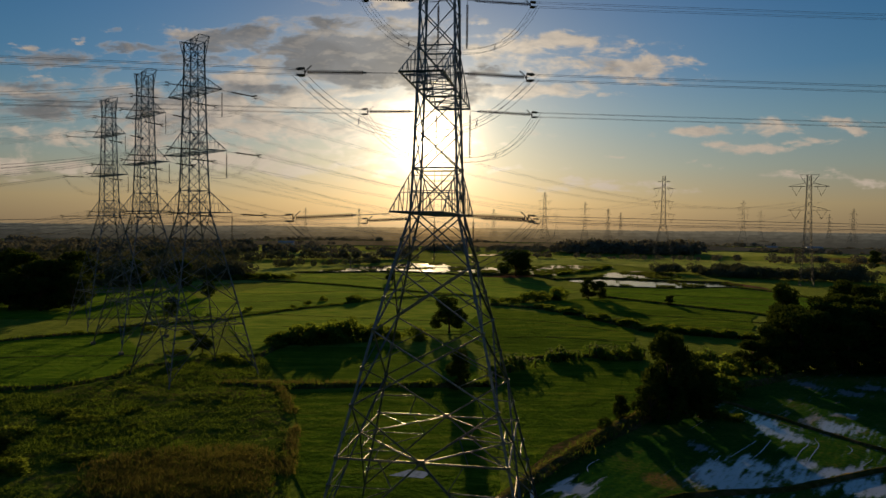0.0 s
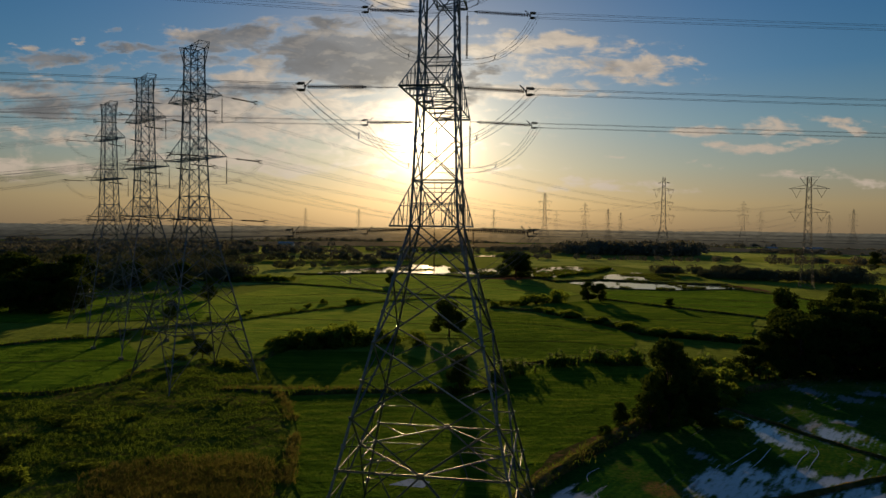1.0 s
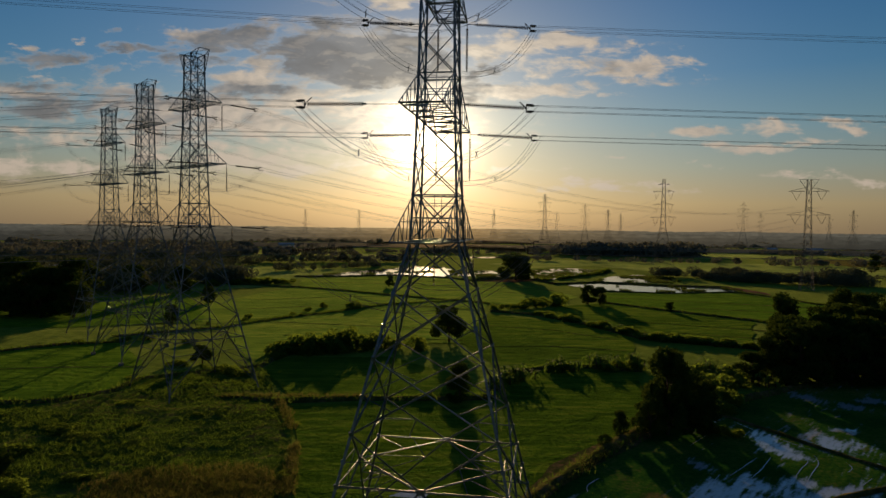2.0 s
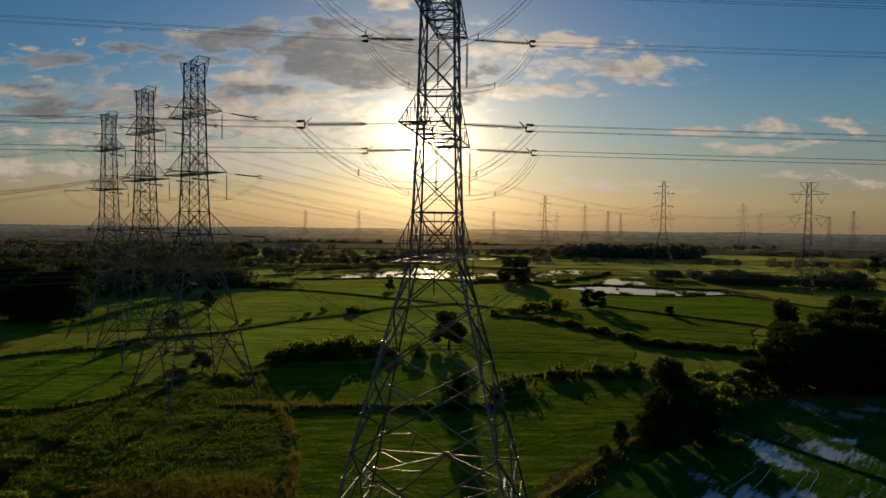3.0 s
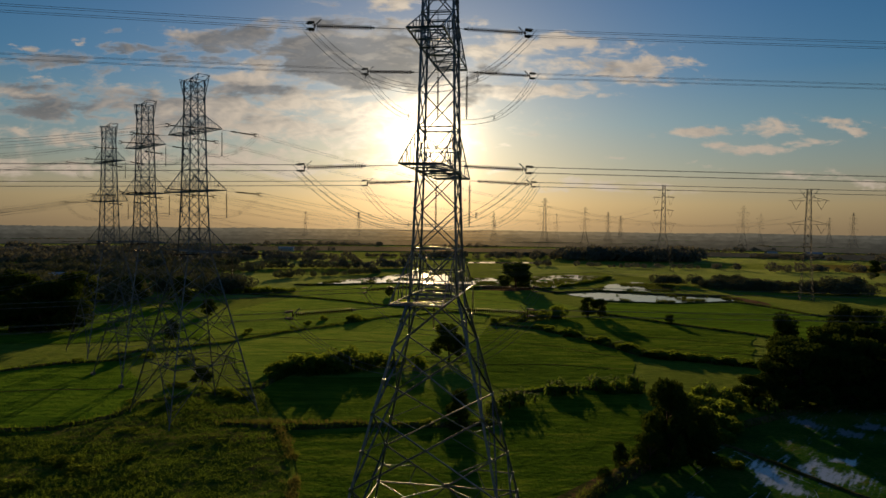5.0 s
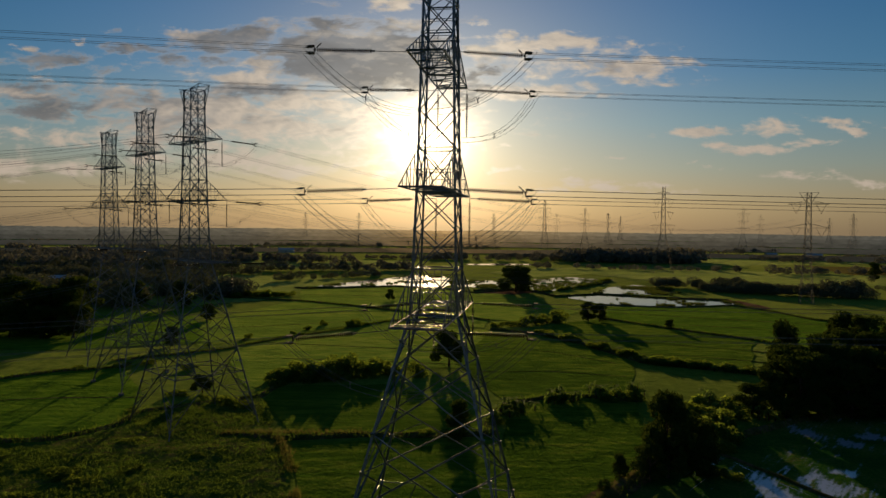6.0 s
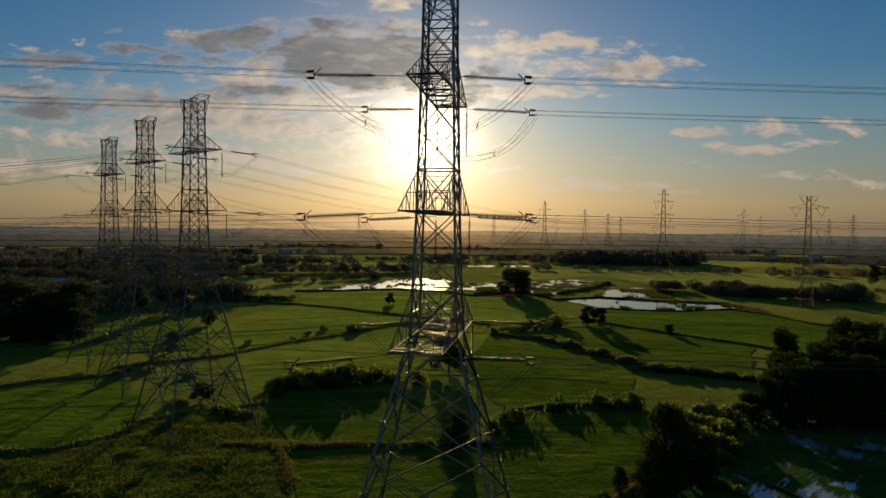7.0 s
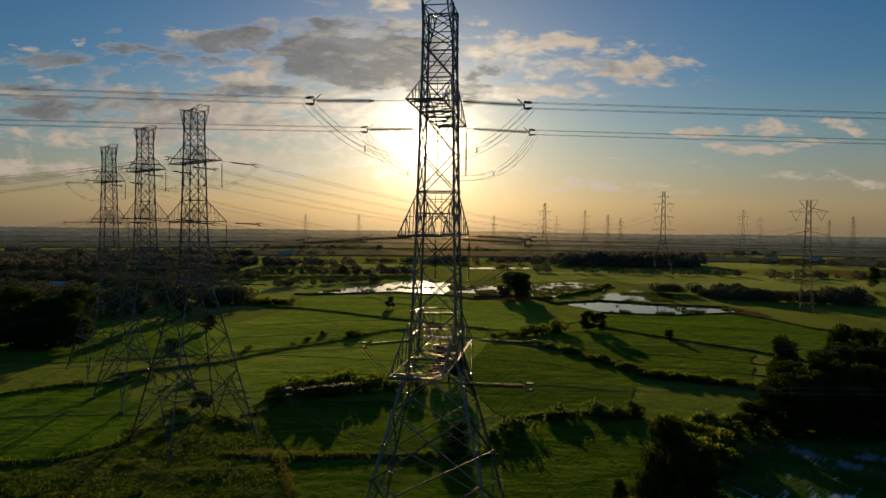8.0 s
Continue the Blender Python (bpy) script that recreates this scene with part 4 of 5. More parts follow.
for i, pts in enumerate(RUTS):
    wheel_rut(pts, 0.15, i * 2.7)
FIELDS = [
    ([(16, 156), (35, 163), (46, 157), (38, 126), (26, 105), (12, 85), (9, 93), (11, 125)], FIELD_DEEP, "curved field of short grass beside a bund"),
    ([(-118, 176), (-104, 184), (-88, 190), (-70, 160), (-66, 145), (-66, 135), (-72, 127), (-82, 125), (-112, 128)], FIELD, "bright green rice field near lattice tower feet"),
    ([(-28, 126), (10, 131), (9, 95), (5, 70), (-13, 70), (-19, 85), (-22, 105)], FIELD_DEEP, "green rice field under the tension tower"),
    ([(-40, 170), (-14, 174), (6, 150), (9, 136), (-29, 131), (-41, 157)], FIELD_PALE, "shaded meadow between hedges and a bund"),
    ([(-68, 224), (-23, 288), (18, 268), (9, 196), (-18, 190), (-40, 184), (-47, 165), (-62, 200)], FIELD_BACKLIT, "pale green rice field in low sun"),
    ([(-78, 365), (-22, 330), (20, 296), (16, 274), (-24, 294), (-58, 248), (-80, 225), (-100, 280)], FIELD_BACKLIT, "long green rice field beyond a bund"),
    ([(-88, 428), (-30, 455), (38, 420), (66, 330), (40, 292), (20, 300), (-22, 334), (-76, 368)], FIELD_BACKLIT, "pale rice field along the ponds"),
    ([(37, 258), (61, 210), (87, 193), (113, 249), (92, 275), (70, 305), (48, 288)], FIELD_DEEP, "sunlit rice field crossed by long tree shadows"),
    ([(116, 250), (139, 214), (196, 296), (168, 308), (160, 345), (152, 362), (84, 352), (74, 312), (94, 280)], FIELD, "yellow-green rice field beside the pond bank"),
    ([(17, 262), (49, 234), (58, 206), (46, 166), (14, 161), (4, 198)], FIELD_DEEP, "green rice field between two hedges"),
    ([(120, 640), (260, 700), (420, 640), (380, 520), (180, 500)], FIELD_HAZED, "far rice field with haze in its pale colour"),
    ([(40, 620), (100, 700), (300, 760), (120, 600), (70, 560)], FIELD_HAZED, "far green rice field"),
    ([(-130, 330), (-95, 365), (-92, 420), (-60, 520), (-200, 560), (-260, 400)], FIELD_HAZED, "far green rice field by a tree row"),
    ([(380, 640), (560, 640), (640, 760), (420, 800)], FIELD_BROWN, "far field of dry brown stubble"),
    ([(260, 760), (620, 900), (700, 1100), (300, 1000)], FIELD_HAZED, "far rice field with haze in its pale colour"),
    ([(-320, 620), (-60, 640), (-30, 800), (-380, 860)], FIELD_HAZED, "far rice field with haze in its pale colour"),
    ([(-180, 215), (-120, 215), (-80, 232), (-104, 290), (-122, 318), (-170, 280)], FIELD, "rice field behind the row of lattice towers"),
    ([(200, 290), (320, 240), (400, 400), (260, 390)], FIELD, "broad green rice field"),
]
for i, (pts, m, label) in enumerate(FIELDS):
    sheet("rice_field", label, "field", pts, 0.035 + 0.004 * i, m, 1.6, 20 + i)


# rice standing in the flooded paddies: middle x, y, half width, half depth
STANDS = [(74.7, 500.6, 5.9, 9.4), (92.9, 522.1, 9.7, 8.1), (106.4, 504.8, 7.7, 9.5), (75.3, 466.5, 6.2, 9.8), (93.5, 460.8, 7.8, 7.9), (124.1, 536.6, 5.5, 7.5), (76.2, 540.3, 4.1, 6.6), (23.2, 498.3, 6.6, 7.4), (34.6, 486.3, 5.6, 7.1), (15.5, 516.3, 4.3, 5.9), (40.9, 514.8, 3.9, 4.9), (-36.3, 529.5, 4.3, 4.8), (-46.2, 517.7, 2.6, 5.0), (141.8, 470.6, 8.8, 6.6), (128.1, 476.9, 5.6, 4.2), (143.4, 434.0, 3.0, 5.7), (122.3, 441.9, 4.5, 3.3), (-57.0, 483.1, 3.6, 3.9), (-75.0, 471.9, 3.0, 3.8), (-82.8, 450.7, 3.2, 3.8), (144.9, 385.8, 3.0, 2.5), (73.7, 413.1, 1.8, 2.5)]
for i, (x, y, w, d) in enumerate(STANDS):
    ring = [(x + w * math.cos(a * 0.5236) * (0.75 + 0.25 * math.sin(a * 2.3 + i)), y + d * math.sin(a * 0.5236)) for a in range(12)]
    sheet("rice_stand", "low patch of rice standing in pond water", "rice", ring, 0.125 + 0.004 * (i % 4), FIELD_DARK, 1.5, 80 + i)


def bund(points, width, height, label, seed, material=None):
    """A low earth bank along a line."""
    pts = []
    for a, b in zip(points, points[1:]):
        a, b = Vector((*a, 0)), Vector((*b, 0))
        n = max(1, int((b - a).length / 2.0))
        pts += [a.lerp(b, j / n) for j in range(n)]
    pts.append(Vector((*points[-1], 0)))
    prof = [(-1.0, -0.2), (-0.6, 0.65), (-0.2, 1.0), (0.25, 0.95), (0.65, 0.6), (1.0, -0.2)]
    verts, faces = [], []
    for i, p in enumerate(pts):
        d = pts[min(i + 1, len(pts) - 1)] - pts[max(i - 1, 0)]
        side = Vector((-d.y, d.x, 0)).normalized()
        for k, (s, z) in enumerate(prof):
            j = noise.noise((p.x * 0.3, p.y * 0.3, seed + k * 0.7))
            verts.append(p + side * (s * width / 2 * (1 + 0.35 * j)) + Vector((0, 0, z * height * (1 + 0.5 * j))))
    w = len(prof)
    for i in range(len(pts) - 1):
        faces += [(i * w + k, i * w + k + 1, (i + 1) * w + k + 1, (i + 1) * w + k) for k in range(w - 1)]
    me = mesh_of("bund", verts, faces, material or MUD, False)
    if me.polygons[0].normal.z < 0:
        me.flip_normals()
    return thing("bund", label, "earth bank", kind="structure", data=me)


GRASSY = "low earth bund overgrown with rough grass"
BUNDS = [
    ([(47, 128), (51.2, 119.3), (55, 111), (58, 103.2), (62, 95), (70, 80)], 1.2, 0.4, "dark wet mud bund between two flooded paddies"),
    ([(20, 74), (27.8, 77.9), (41.4, 80.4), (48.7, 83.9), (57.3, 87.7), (75, 95)], 1.4, 0.45, "dark wet mud bund between two flooded paddies"),
    ([(5, 72), (11, 82.7), (17.3, 91.1), (26.7, 104.3), (33.4, 112.4), (49, 126.5), (76, 145), (120, 158)], 2.6, 0.9, "earth bank between dry grass and flooded paddy"),
    ([(-96, 200), (-69.7, 221), (-57, 244.6), (-39.8, 264.1), (-22.3, 291.2), (10, 310)], 1.6, 0.4, GRASSY),
    ([(-42, 130), (-29.7, 128.2), (-15.3, 130.9), (0.9, 131.0), (10.9, 133.6)], 2.0, 0.6, GRASSY),
    ([(-140, 165), (-112.5, 174.4), (-103.6, 184.1), (-88.6, 191.0)], 1.8, 0.6, GRASSY),
    ([(-110, 127), (-80.3, 124.4), (-71, 126.2), (-64.6, 134.6), (-63.9, 145.5), (-42.4, 159.7), (-40.8, 175.2)], 1.6, 0.6, GRASSY),
    ([(-140, 385), (-76.3, 366), (-53, 351.6), (-22.2, 327), (20, 298)], 2.2, 0.6, GRASSY),
    ([(19.3, 270.3), (36.1, 260), (50.6, 236), (60.9, 208), (87.2, 192), (105, 180)], 3.0, 0.8, GRASSY),
    ([(8.4, 131), (11, 148), (16.2, 157), (28.9, 164), (46.8, 160)], 2.0, 0.6, GRASSY),
    ([(70.4, 309.1), (93.1, 277.9), (114.8, 250.7), (137.9, 212)], 2.0, 0.6, GRASSY),
    ([(155.9, 366.5), (163.6, 344.6), (168.9, 310), (197, 299)], 2.2, 0.6, GRASSY),
    ([(66, 404), (96, 421), (125, 404), (163, 393), (161, 370)], 2.4, 0.9, "earth bank between two ponds"),
    ([(-95, 440), (-68, 446), (-32, 461), (2, 446), (20, 421), (43, 441), (70, 436)], 2.6, 0.8, "earth bank along a flooded paddy"),
    ([(20, 436), (44, 446), (60, 432), (66, 404)], 3.0, 1.0, "earth bank along a flooded paddy"),
    ([(84, 364), (117, 354), (160, 368)], 2.0, 0.5, GRASSY),
    ([(-60, 234), (-20, 226), (12, 218)], 0.9, 0.14, GRASSY),
    ([(-48, 206), (-22, 204), (6, 200)], 0.9, 0.14, GRASSY),
    ([(-92, 262), (-62, 276), (-36, 290), (-10, 300)], 0.9, 0.14, GRASSY),
    ([(-84, 300), (-50, 318), (-24, 326)], 0.9, 0.14, GRASSY),
    ([(-80, 400), (-40, 396), (10, 372), (44, 340)], 1.0, 0.16, GRASSY),
    ([(-60, 425), (-20, 420), (24, 398), (58, 362)], 1.0, 0.16, GRASSY),
    ([(40, 250), (66, 246), (96, 232), (108, 226)], 0.9, 0.14, GRASSY),
    ([(58, 222), (78, 218), (100, 208)], 0.9, 0.14, GRASSY),
    ([(80, 330), (110, 316), (150, 300), (190, 282)], 1.0, 0.16, GRASSY),
    ([(100, 290), (128, 280), (170, 258)], 1.0, 0.16, GRASSY),
    ([(14, 232), (36, 222), (52, 204)], 0.9, 0.14, GRASSY),
    ([(10, 190), (30, 192), (50, 186)], 0.9, 0.14, GRASSY),
    ([(-112, 150), (-90, 156), (-68, 158)], 0.8, 0.12, GRASSY),
]
for i, (pts, w, h, label) in enumerate(BUNDS):
    bund(pts, w, h, label, i * 3.3)


RED_EARTH = surface("red_earth", [(0.0, (0.10, 0.065, 0.040)), (1.0, (0.22, 0.130, 0.075))], 0.6, rough=1.0, bump=0.1, bump_scale=2.0, large=0.08, spec=0.0, coords="Position")
sheet("bare_earth", "bare reddish earth on a pond bank", "bare soil", [(18, 420), (30, 440), (46, 448), (60, 430), (44, 414)], 0.14, RED_EARTH, 3.0, 61)
sheet("bare_earth", "bare reddish earth track at a pond corner", "bare soil", [(159, 388), (168, 392), (172, 366), (166, 345), (161, 350), (161, 370)], 0.14, RED_EARTH, 2.0, 62)
WEEDY = surface("weedy_bank", [(0.0, (0.050, 0.070, 0.018)), (0.6, (0.095, 0.088, 0.032)), (1.0, (0.190, 0.120, 0.060))], 1.1, rough=1.0, bump=0.15, bump_scale=2.4, large=0.25, spec=0.0, coords="Position")
sheet("bare_earth", "dry brown weeds and earth on a bank side", "bare soil", [(14, 84.5), (20, 92), (29, 104), (36, 112), (33.5, 113.5), (25, 105.5), (16, 94), (11, 86)], 0.16, WEEDY, 2.6, 63)


# ---------------------------------------------------------------- plants
RNG = np.random.default_rng(7)


def quads_mesh(name, corners, material):
    """A mesh of loose four-cornered leaves: corners is an (n, 4, 3) array."""
    n = len(corners)
    me = bpy.data.meshes.new(name)
    me.vertices.add(n * 4)
    me.vertices.foreach_set("co", corners.reshape(-1).astype(np.float32))
    me.loops.add(n * 4)
    me.loops.foreach_set("vertex_index", np.arange(n * 4, dtype=np.int32))
    me.polygons.add(n)
    me.polygons.foreach_set("loop_start", np.arange(n, dtype=np.int32) * 4)
    me.materials.append(material)
    me.update(calc_edges=True)
    return me


def leaves_at(centres, size, spread=0.5):
    """Small bent leaves with random turns at the given places."""
    n = len(centres)
    a = RNG.normal(size=(n, 3))
    a /= np.linalg.norm(a, axis=1)[:, None]
    b = np.cross(a, RNG.normal(size=(n, 3)))
    b /= np.linalg.norm(b, axis=1)[:, None]
    s = size * (0.6 + 0.8 * RNG.random((n, 1)))
    a, b = a * s, b * s * spread
    return np.stack([centres - a, centres + b, centres + a, centres - b], axis=1)


def crown_points(lobes, n, shell=0.35):
    """Places near the surface of overlapping lobes: (x, y, z, rx, rz)."""
    weights = np.array([l[3] ** 2 for l in lobes])
    pick = RNG.choice(len(lobes), n, p=weights / weights.sum())
    L = np.array(lobes)[pick]
    d = RNG.normal(size=(n, 3))
    d /= np.linalg.norm(d, axis=1)[:, None]
    # uneven outline: bumps on each lobe
    r = (1 - shell * RNG.random(n) ** 1.5) * (0.82 + 0.36 * RNG.random(n) ** 2)
    p = L[:, :3] + d * np.stack([L[:, 3], L[:, 3], L[:, 4]], axis=1) * r[:, None]
    return p


def tree_meshes(seed, lobes_n, crown_low, width, n, leaf):
    """Unit-high tree: trunk with limbs, and crown."""
    rnd = random.Random(seed)
    lobes = []
    for i in range(lobes_n):
        a, q = rnd.uniform(0, 2 * math.pi), rnd.uniform(0.1, 1.0) ** 0.6
        z = crown_low + (0.90 - crown_low) * rnd.random()
        wide = width * (1.15 - 0.55 * (z - crown_low) / (1 - crown_low))
        r = rnd.uniform(0.09, 0.17)
        lobes.append((math.cos(a) * q * (wide - r * 0.6), math.sin(a) * q * (wide - r * 0.6), z, r, r * rnd.uniform(0.6, 0.85)))
    crown = quads_mesh("crown", leaves_at(crown_points(lobes, n), leaf), LEAVES)
    pieces = [tube([(0, 0, -0.03), (0.01, 0, 0.15), (0.0, 0.015, 0.35), (0.02, 0, 0.6)], [0.03, 0.022, 0.018, 0.008], 7)]
    for x, y, z, r, rz in lobes[:9]:
        start = Vector((0.005, 0.005, min(z * 0.6, 0.42)))
        end = Vector((x, y, z))
        pieces.append(tube([start, start.lerp(end, 0.5) + Vector((0, 0, -0.03)), end], [0.012, 0.008, 0.003], 5))
    return mesh_of("trunk", *joined(pieces), BARK, False), crown


TREES = [tree_meshes(1, 26, 0.12, 0.38, 6000, 0.026), tree_meshes(2, 30, 0.14, 0.43, 6500, 0.026), tree_meshes(3, 22, 0.10, 0.30, 5200, 0.026), tree_meshes(4, 28, 0.08, 0.46, 6500, 0.027)]


SHRUB = leaf_surface("shrub_leaves", (0.036, 0.072, 0.012), (0.125, 0.180, 0.030), (0.32, 0.44, 0.045), 0.5, 0.9, spec=0.0)


def bush_meshes(seed, n):
    rnd = random.Random(seed)
    lobes = []
    for i in range(11):
        a, q = rnd.uniform(0, 2 * math.pi), rnd.random() ** 0.5
        r = rnd.uniform(0.14, 0.24)
        lobes.append((math.cos(a) * q * 0.36, math.sin(a) * q * 0.36, rnd.uniform(0.04, 0.72 - 0.3 * q), r, r * 0.9))
    crown = quads_mesh("crown", leaves_at(crown_points(lobes, n), 0.045), SHRUB)
    pieces = [tube([(0, 0, -0.05), (x * 0.5, y * 0.5, z * 0.6), (x, y, z)], [0.025, 0.018, 0.006], 5) for x, y, z, r, rz in lobes[:6]]
    return mesh_of("trunk", *joined(pieces), BARK, False), crown


BUSHES = [bush_meshes(11, 1500), bush_meshes(12, 1500), bush_meshes(13, 1700)]


def banana_mesh(seed):
    """Arching broad leaves on short stems: the stems one by one, and the leaves."""
    rnd = random.Random(seed)
    leaf_quads, stems = [], []
    for s in range(6):
        x, y = rnd.uniform(-0.42, 0.42), rnd.uniform(-0.42, 0.42)
        h = rnd.uniform(0.2, 0.5)
        stems.append(mesh_of("stem", *tube([(x, y, -0.05), (x, y, h)], [0.03, 0.018], 6), BARK, False))
        for k in range(12):
            a = rnd.uniform(0, 2 * math.pi)
            d, side = Vector((math.cos(a), math.sin(a), 0)), Vector((-math.sin(a), math.cos(a), 0))
            L, w = rnd.uniform(0.25, 0.5), rnd.uniform(0.035, 0.06)
            up, z = rnd.uniform(0.3, 1.3), h * rnd.uniform(0.5, 1.0)
            line = [Vector((x, y, z)) + d * (L * t * 0.75) + Vector((0, 0, L * (up * t - 1.0 * t * t))) for t in (0, 0.25, 0.5, 0.75, 1.0)]
            wid = (0.25, 0.9, 1.0, 0.8, 0.1)
            for i in range(4):
                leaf_quads.append([line[i] - side * w * wid[i], line[i] + side * w * wid[i], line[i + 1] + side * w * wid[i + 1], line[i + 1] - side * w * wid[i + 1]])
    return stems, quads_mesh("crown", np.array([[tuple(v) for v in q] for q in leaf_quads]), BANANA)


BANANAS = [banana_mesh(21), banana_mesh(22), banana_mesh(23)]
COUNT = [0]


def plant(name, protos, x, y, high, wide, label, category, group=""):
    """One plant, standing on the ground."""
    COUNT[0] += 1
    trunk, crown = protos[COUNT[0] % len(protos)]
    m = pose(x, y, -0.05, 0, 0, (COUNT[0] * 137.5) % 360) @ Matrix.Diagonal((wide, wide, high, 1))
    ob = thing(name, label, category, m, group=group)
    for stem in trunk if isinstance(trunk, list) else [trunk]:
        part(stem.name.split(".")[0], stem, ob)
    part("crown", crown, ob)
    return ob


def tree(x, y, high, wide, label="dense dark green broadleaf tree in evening shade"):
    plant("tree", TREES, x, y, high, wide, label, "tree", "field trees")


def bush(x, y, high, wide, label="dense dark green shrub on a field edge"):
    plant("bush", BUSHES, x, y, high, wide, label, "bush", "hedge bushes")


def banana(x, y, high, wide, label="clump of banana plants with arching bright leaves"):
    plant("banana_plant", BANANAS, x, y, high, wide, label, "banana plant", "banana clumps")


# single trees that stand out, and low bushes built as dark trees: x, y, height, width
for x, y, h, w in [(46, 432, 19, 26), (50, 434, 16, 22),
                   (-128, 238, 13, 16), (-138, 236, 12, 16), (-150, 238, 13, 18), (-162, 240, 12, 18), (-152, 250, 20, 24), (-143, 246, 18, 20), (-134, 248, 19, 18), (-160, 252, 21, 26), (-140, 262, 20, 24), (-125, 330, 14, 16), (-150, 330, 15, 18),
                   (73, 152, 10, 12), (79, 151, 13, 13), (84, 155, 13.5, 15), (103, 154, 13, 16), (95, 158, 14, 16), (80, 160, 13, 14), (90, 152, 12, 14), (99, 157, 15, 17), (89, 178, 17.5, 14), (97, 173, 14.5, 14), (106, 184, 14.5, 15), (112, 196, 14.5, 16), (122, 211, 16, 16), (131, 213, 14.5, 17), (119, 190, 13, 17), (129, 198, 12, 17), (141, 214, 12, 18), (84, 166, 13, 16), (95, 167, 14, 18), (107, 160, 14, 18), (116, 158, 16, 20), (91, 161, 14, 13), (68, 150, 7, 10),
                   (74, 147, 5, 10), (81, 146, 5.5, 11), (88, 147, 5, 11), (95, 148, 6, 11), (102, 148, 5, 11), (109, 149, 6, 12), (117, 151, 6, 12), (36.5, 110, 15, 10), (40.5, 113, 12, 11), (45, 117, 8, 10), (33, 108, 6.5, 7), (42, 111, 6, 9), (38, 116, 13.5, 9), (28.5, 109, 4.2, 5), (25, 104, 1.8, 3), (-56, 86, 4.2, 6),
                   (2, 197, 12.0, 12), (3.4, 129, 8.0, 8.5), (63, 297, 9, 9), (68, 297, 8.5, 9), (-28.7, 373, 7, 6), (367, 585, 15, 18),
                   (-98, 288, 7, 8), (-89, 226, 7, 7), (-57, 163, 5, 6), (92, 278, 4, 7)]:
    tree(x, y, h, w)
for x, y, h, w in [(-39, 180, 6, 10), (-35, 178, 8, 11), (-31, 180, 8.5, 11), (-27, 180, 9, 11), (-24, 183, 9.5, 11), (-19, 186, 7, 10), (-14, 187, 6, 9), (-7, 185, 6, 8), (-42, 176, 4.5, 8), (-36, 184, 8, 10), (-29, 186, 8, 10), (-41, 170, 2.5, 5),
                   (53, 140, 5, 7), (57, 139, 6, 7), (52, 133, 6, 7), (49, 129, 5, 6), (34, 282, 6, 9), (39, 287, 7, 9), (45, 291, 8, 10), (50, 295, 8.5, 10), (28, 280, 4, 7), (22, 275, 5, 6),
                   (-34.6, 274.6, 5, 7), (-37, 277, 4, 5), (-68.7, 243.5, 3, 4), (-48, 277, 3.5, 4), (-51.5, 263, 3, 4), (-55, 253, 2.5, 3),
                   (-48, 153, 3.0, 7), (-44, 150, 2.2, 6), (-52, 156, 2.6, 6), (-62, 160, 2.2, 6), (-70, 190, 2.0, 5), (-90, 193, 2.2, 5), (-84, 196, 2.2, 5), (-100, 188, 1.6, 4), (-66, 146, 1.6, 4),
                   (51, 150, 6, 8), (56, 146, 5, 8), (60, 152, 7, 9), (63, 147, 5, 8), (-46, 88, 1.6, 5), (-40, 118, 1.6, 6), (-56, 124, 1.8, 6), (-50, 110, 1.5, 5), (-74, 112, 2.0, 6), (51, 124, 3.5, 6), (54, 130, 4.5, 7), (47, 110, 3, 4), (-60, 108, 2.0, 7), (-55, 104, 1.7, 6), (-51, 97, 1.4, 6), (-53, 83, 3.0, 6), (-61, 96, 2.6, 6), (-60, 85, 3.0, 6), (-46, 101, 1.2, 5), (-20, 89, 1.7, 3.4), (-19.2, 86, 1.3, 2.8), (-21.5, 101, 0.9, 2.2), (-24.5, 113, 1.2, 2.6),
                   (11, 140, 2.6, 4), (15, 147, 3.2, 5), (27, 158, 3.6, 6), (40, 161, 4.2, 7), (45, 161, 4.0, 6), (-3, 131.5, 2.2, 4)]:
    bush(x, y, h, w)
for x, y, h, w in [(37, 163, 6, 6), (40.5, 164, 6.4, 6), (44, 164, 6.2, 6), (47, 163, 5.8, 5), (12, 145, 5.2, 5), (15, 148, 5.6, 6), (18.5, 150, 5.2, 6), (25, 158.5, 5, 5), (28, 159.5, 5.2, 5.5), (31, 160.5, 4.6, 5),
                   (58, 150, 7, 6), (62, 154, 7, 6), (55, 143, 6, 6), (66, 150, 6.5, 6), (70, 146, 5, 5)]:
    banana(x, y, h, w)
# hedges that follow the bunds
HEDGES = [([(36, 260), (50.6, 236), (61, 208), (88, 192)], 2.4, 3.8, 1.0), ([(-80, 226), (-57, 245), (-40, 264), (-22, 291)], 11.0, 2.0, 1.0), ([(60, 206), (72, 200), (88, 191)], 2.6, 3.6, 1.0),
          ([(72, 308), (93, 278), (114, 252)], 14.0, 2.0, 0.8), ([(-115, 384), (-100, 386), (-85, 392)], 5.0, 6.0, 1.5), ([(-140, 350), (-118, 372), (-90, 388)], 6.0, 6.5, 1.5),
          ([(155, 468), (146, 424), (120, 424), (96, 418)], 9.0, 2.5, 1.0), ([(60, 432), (75, 445), (108, 492), (130, 540)], 3.6, 4.0, 1.5), ([(-130, 172), (-112, 175), (-104, 185), (-92, 190)], 7.0, 1.6, 0.8)]
HR = random.Random(5)
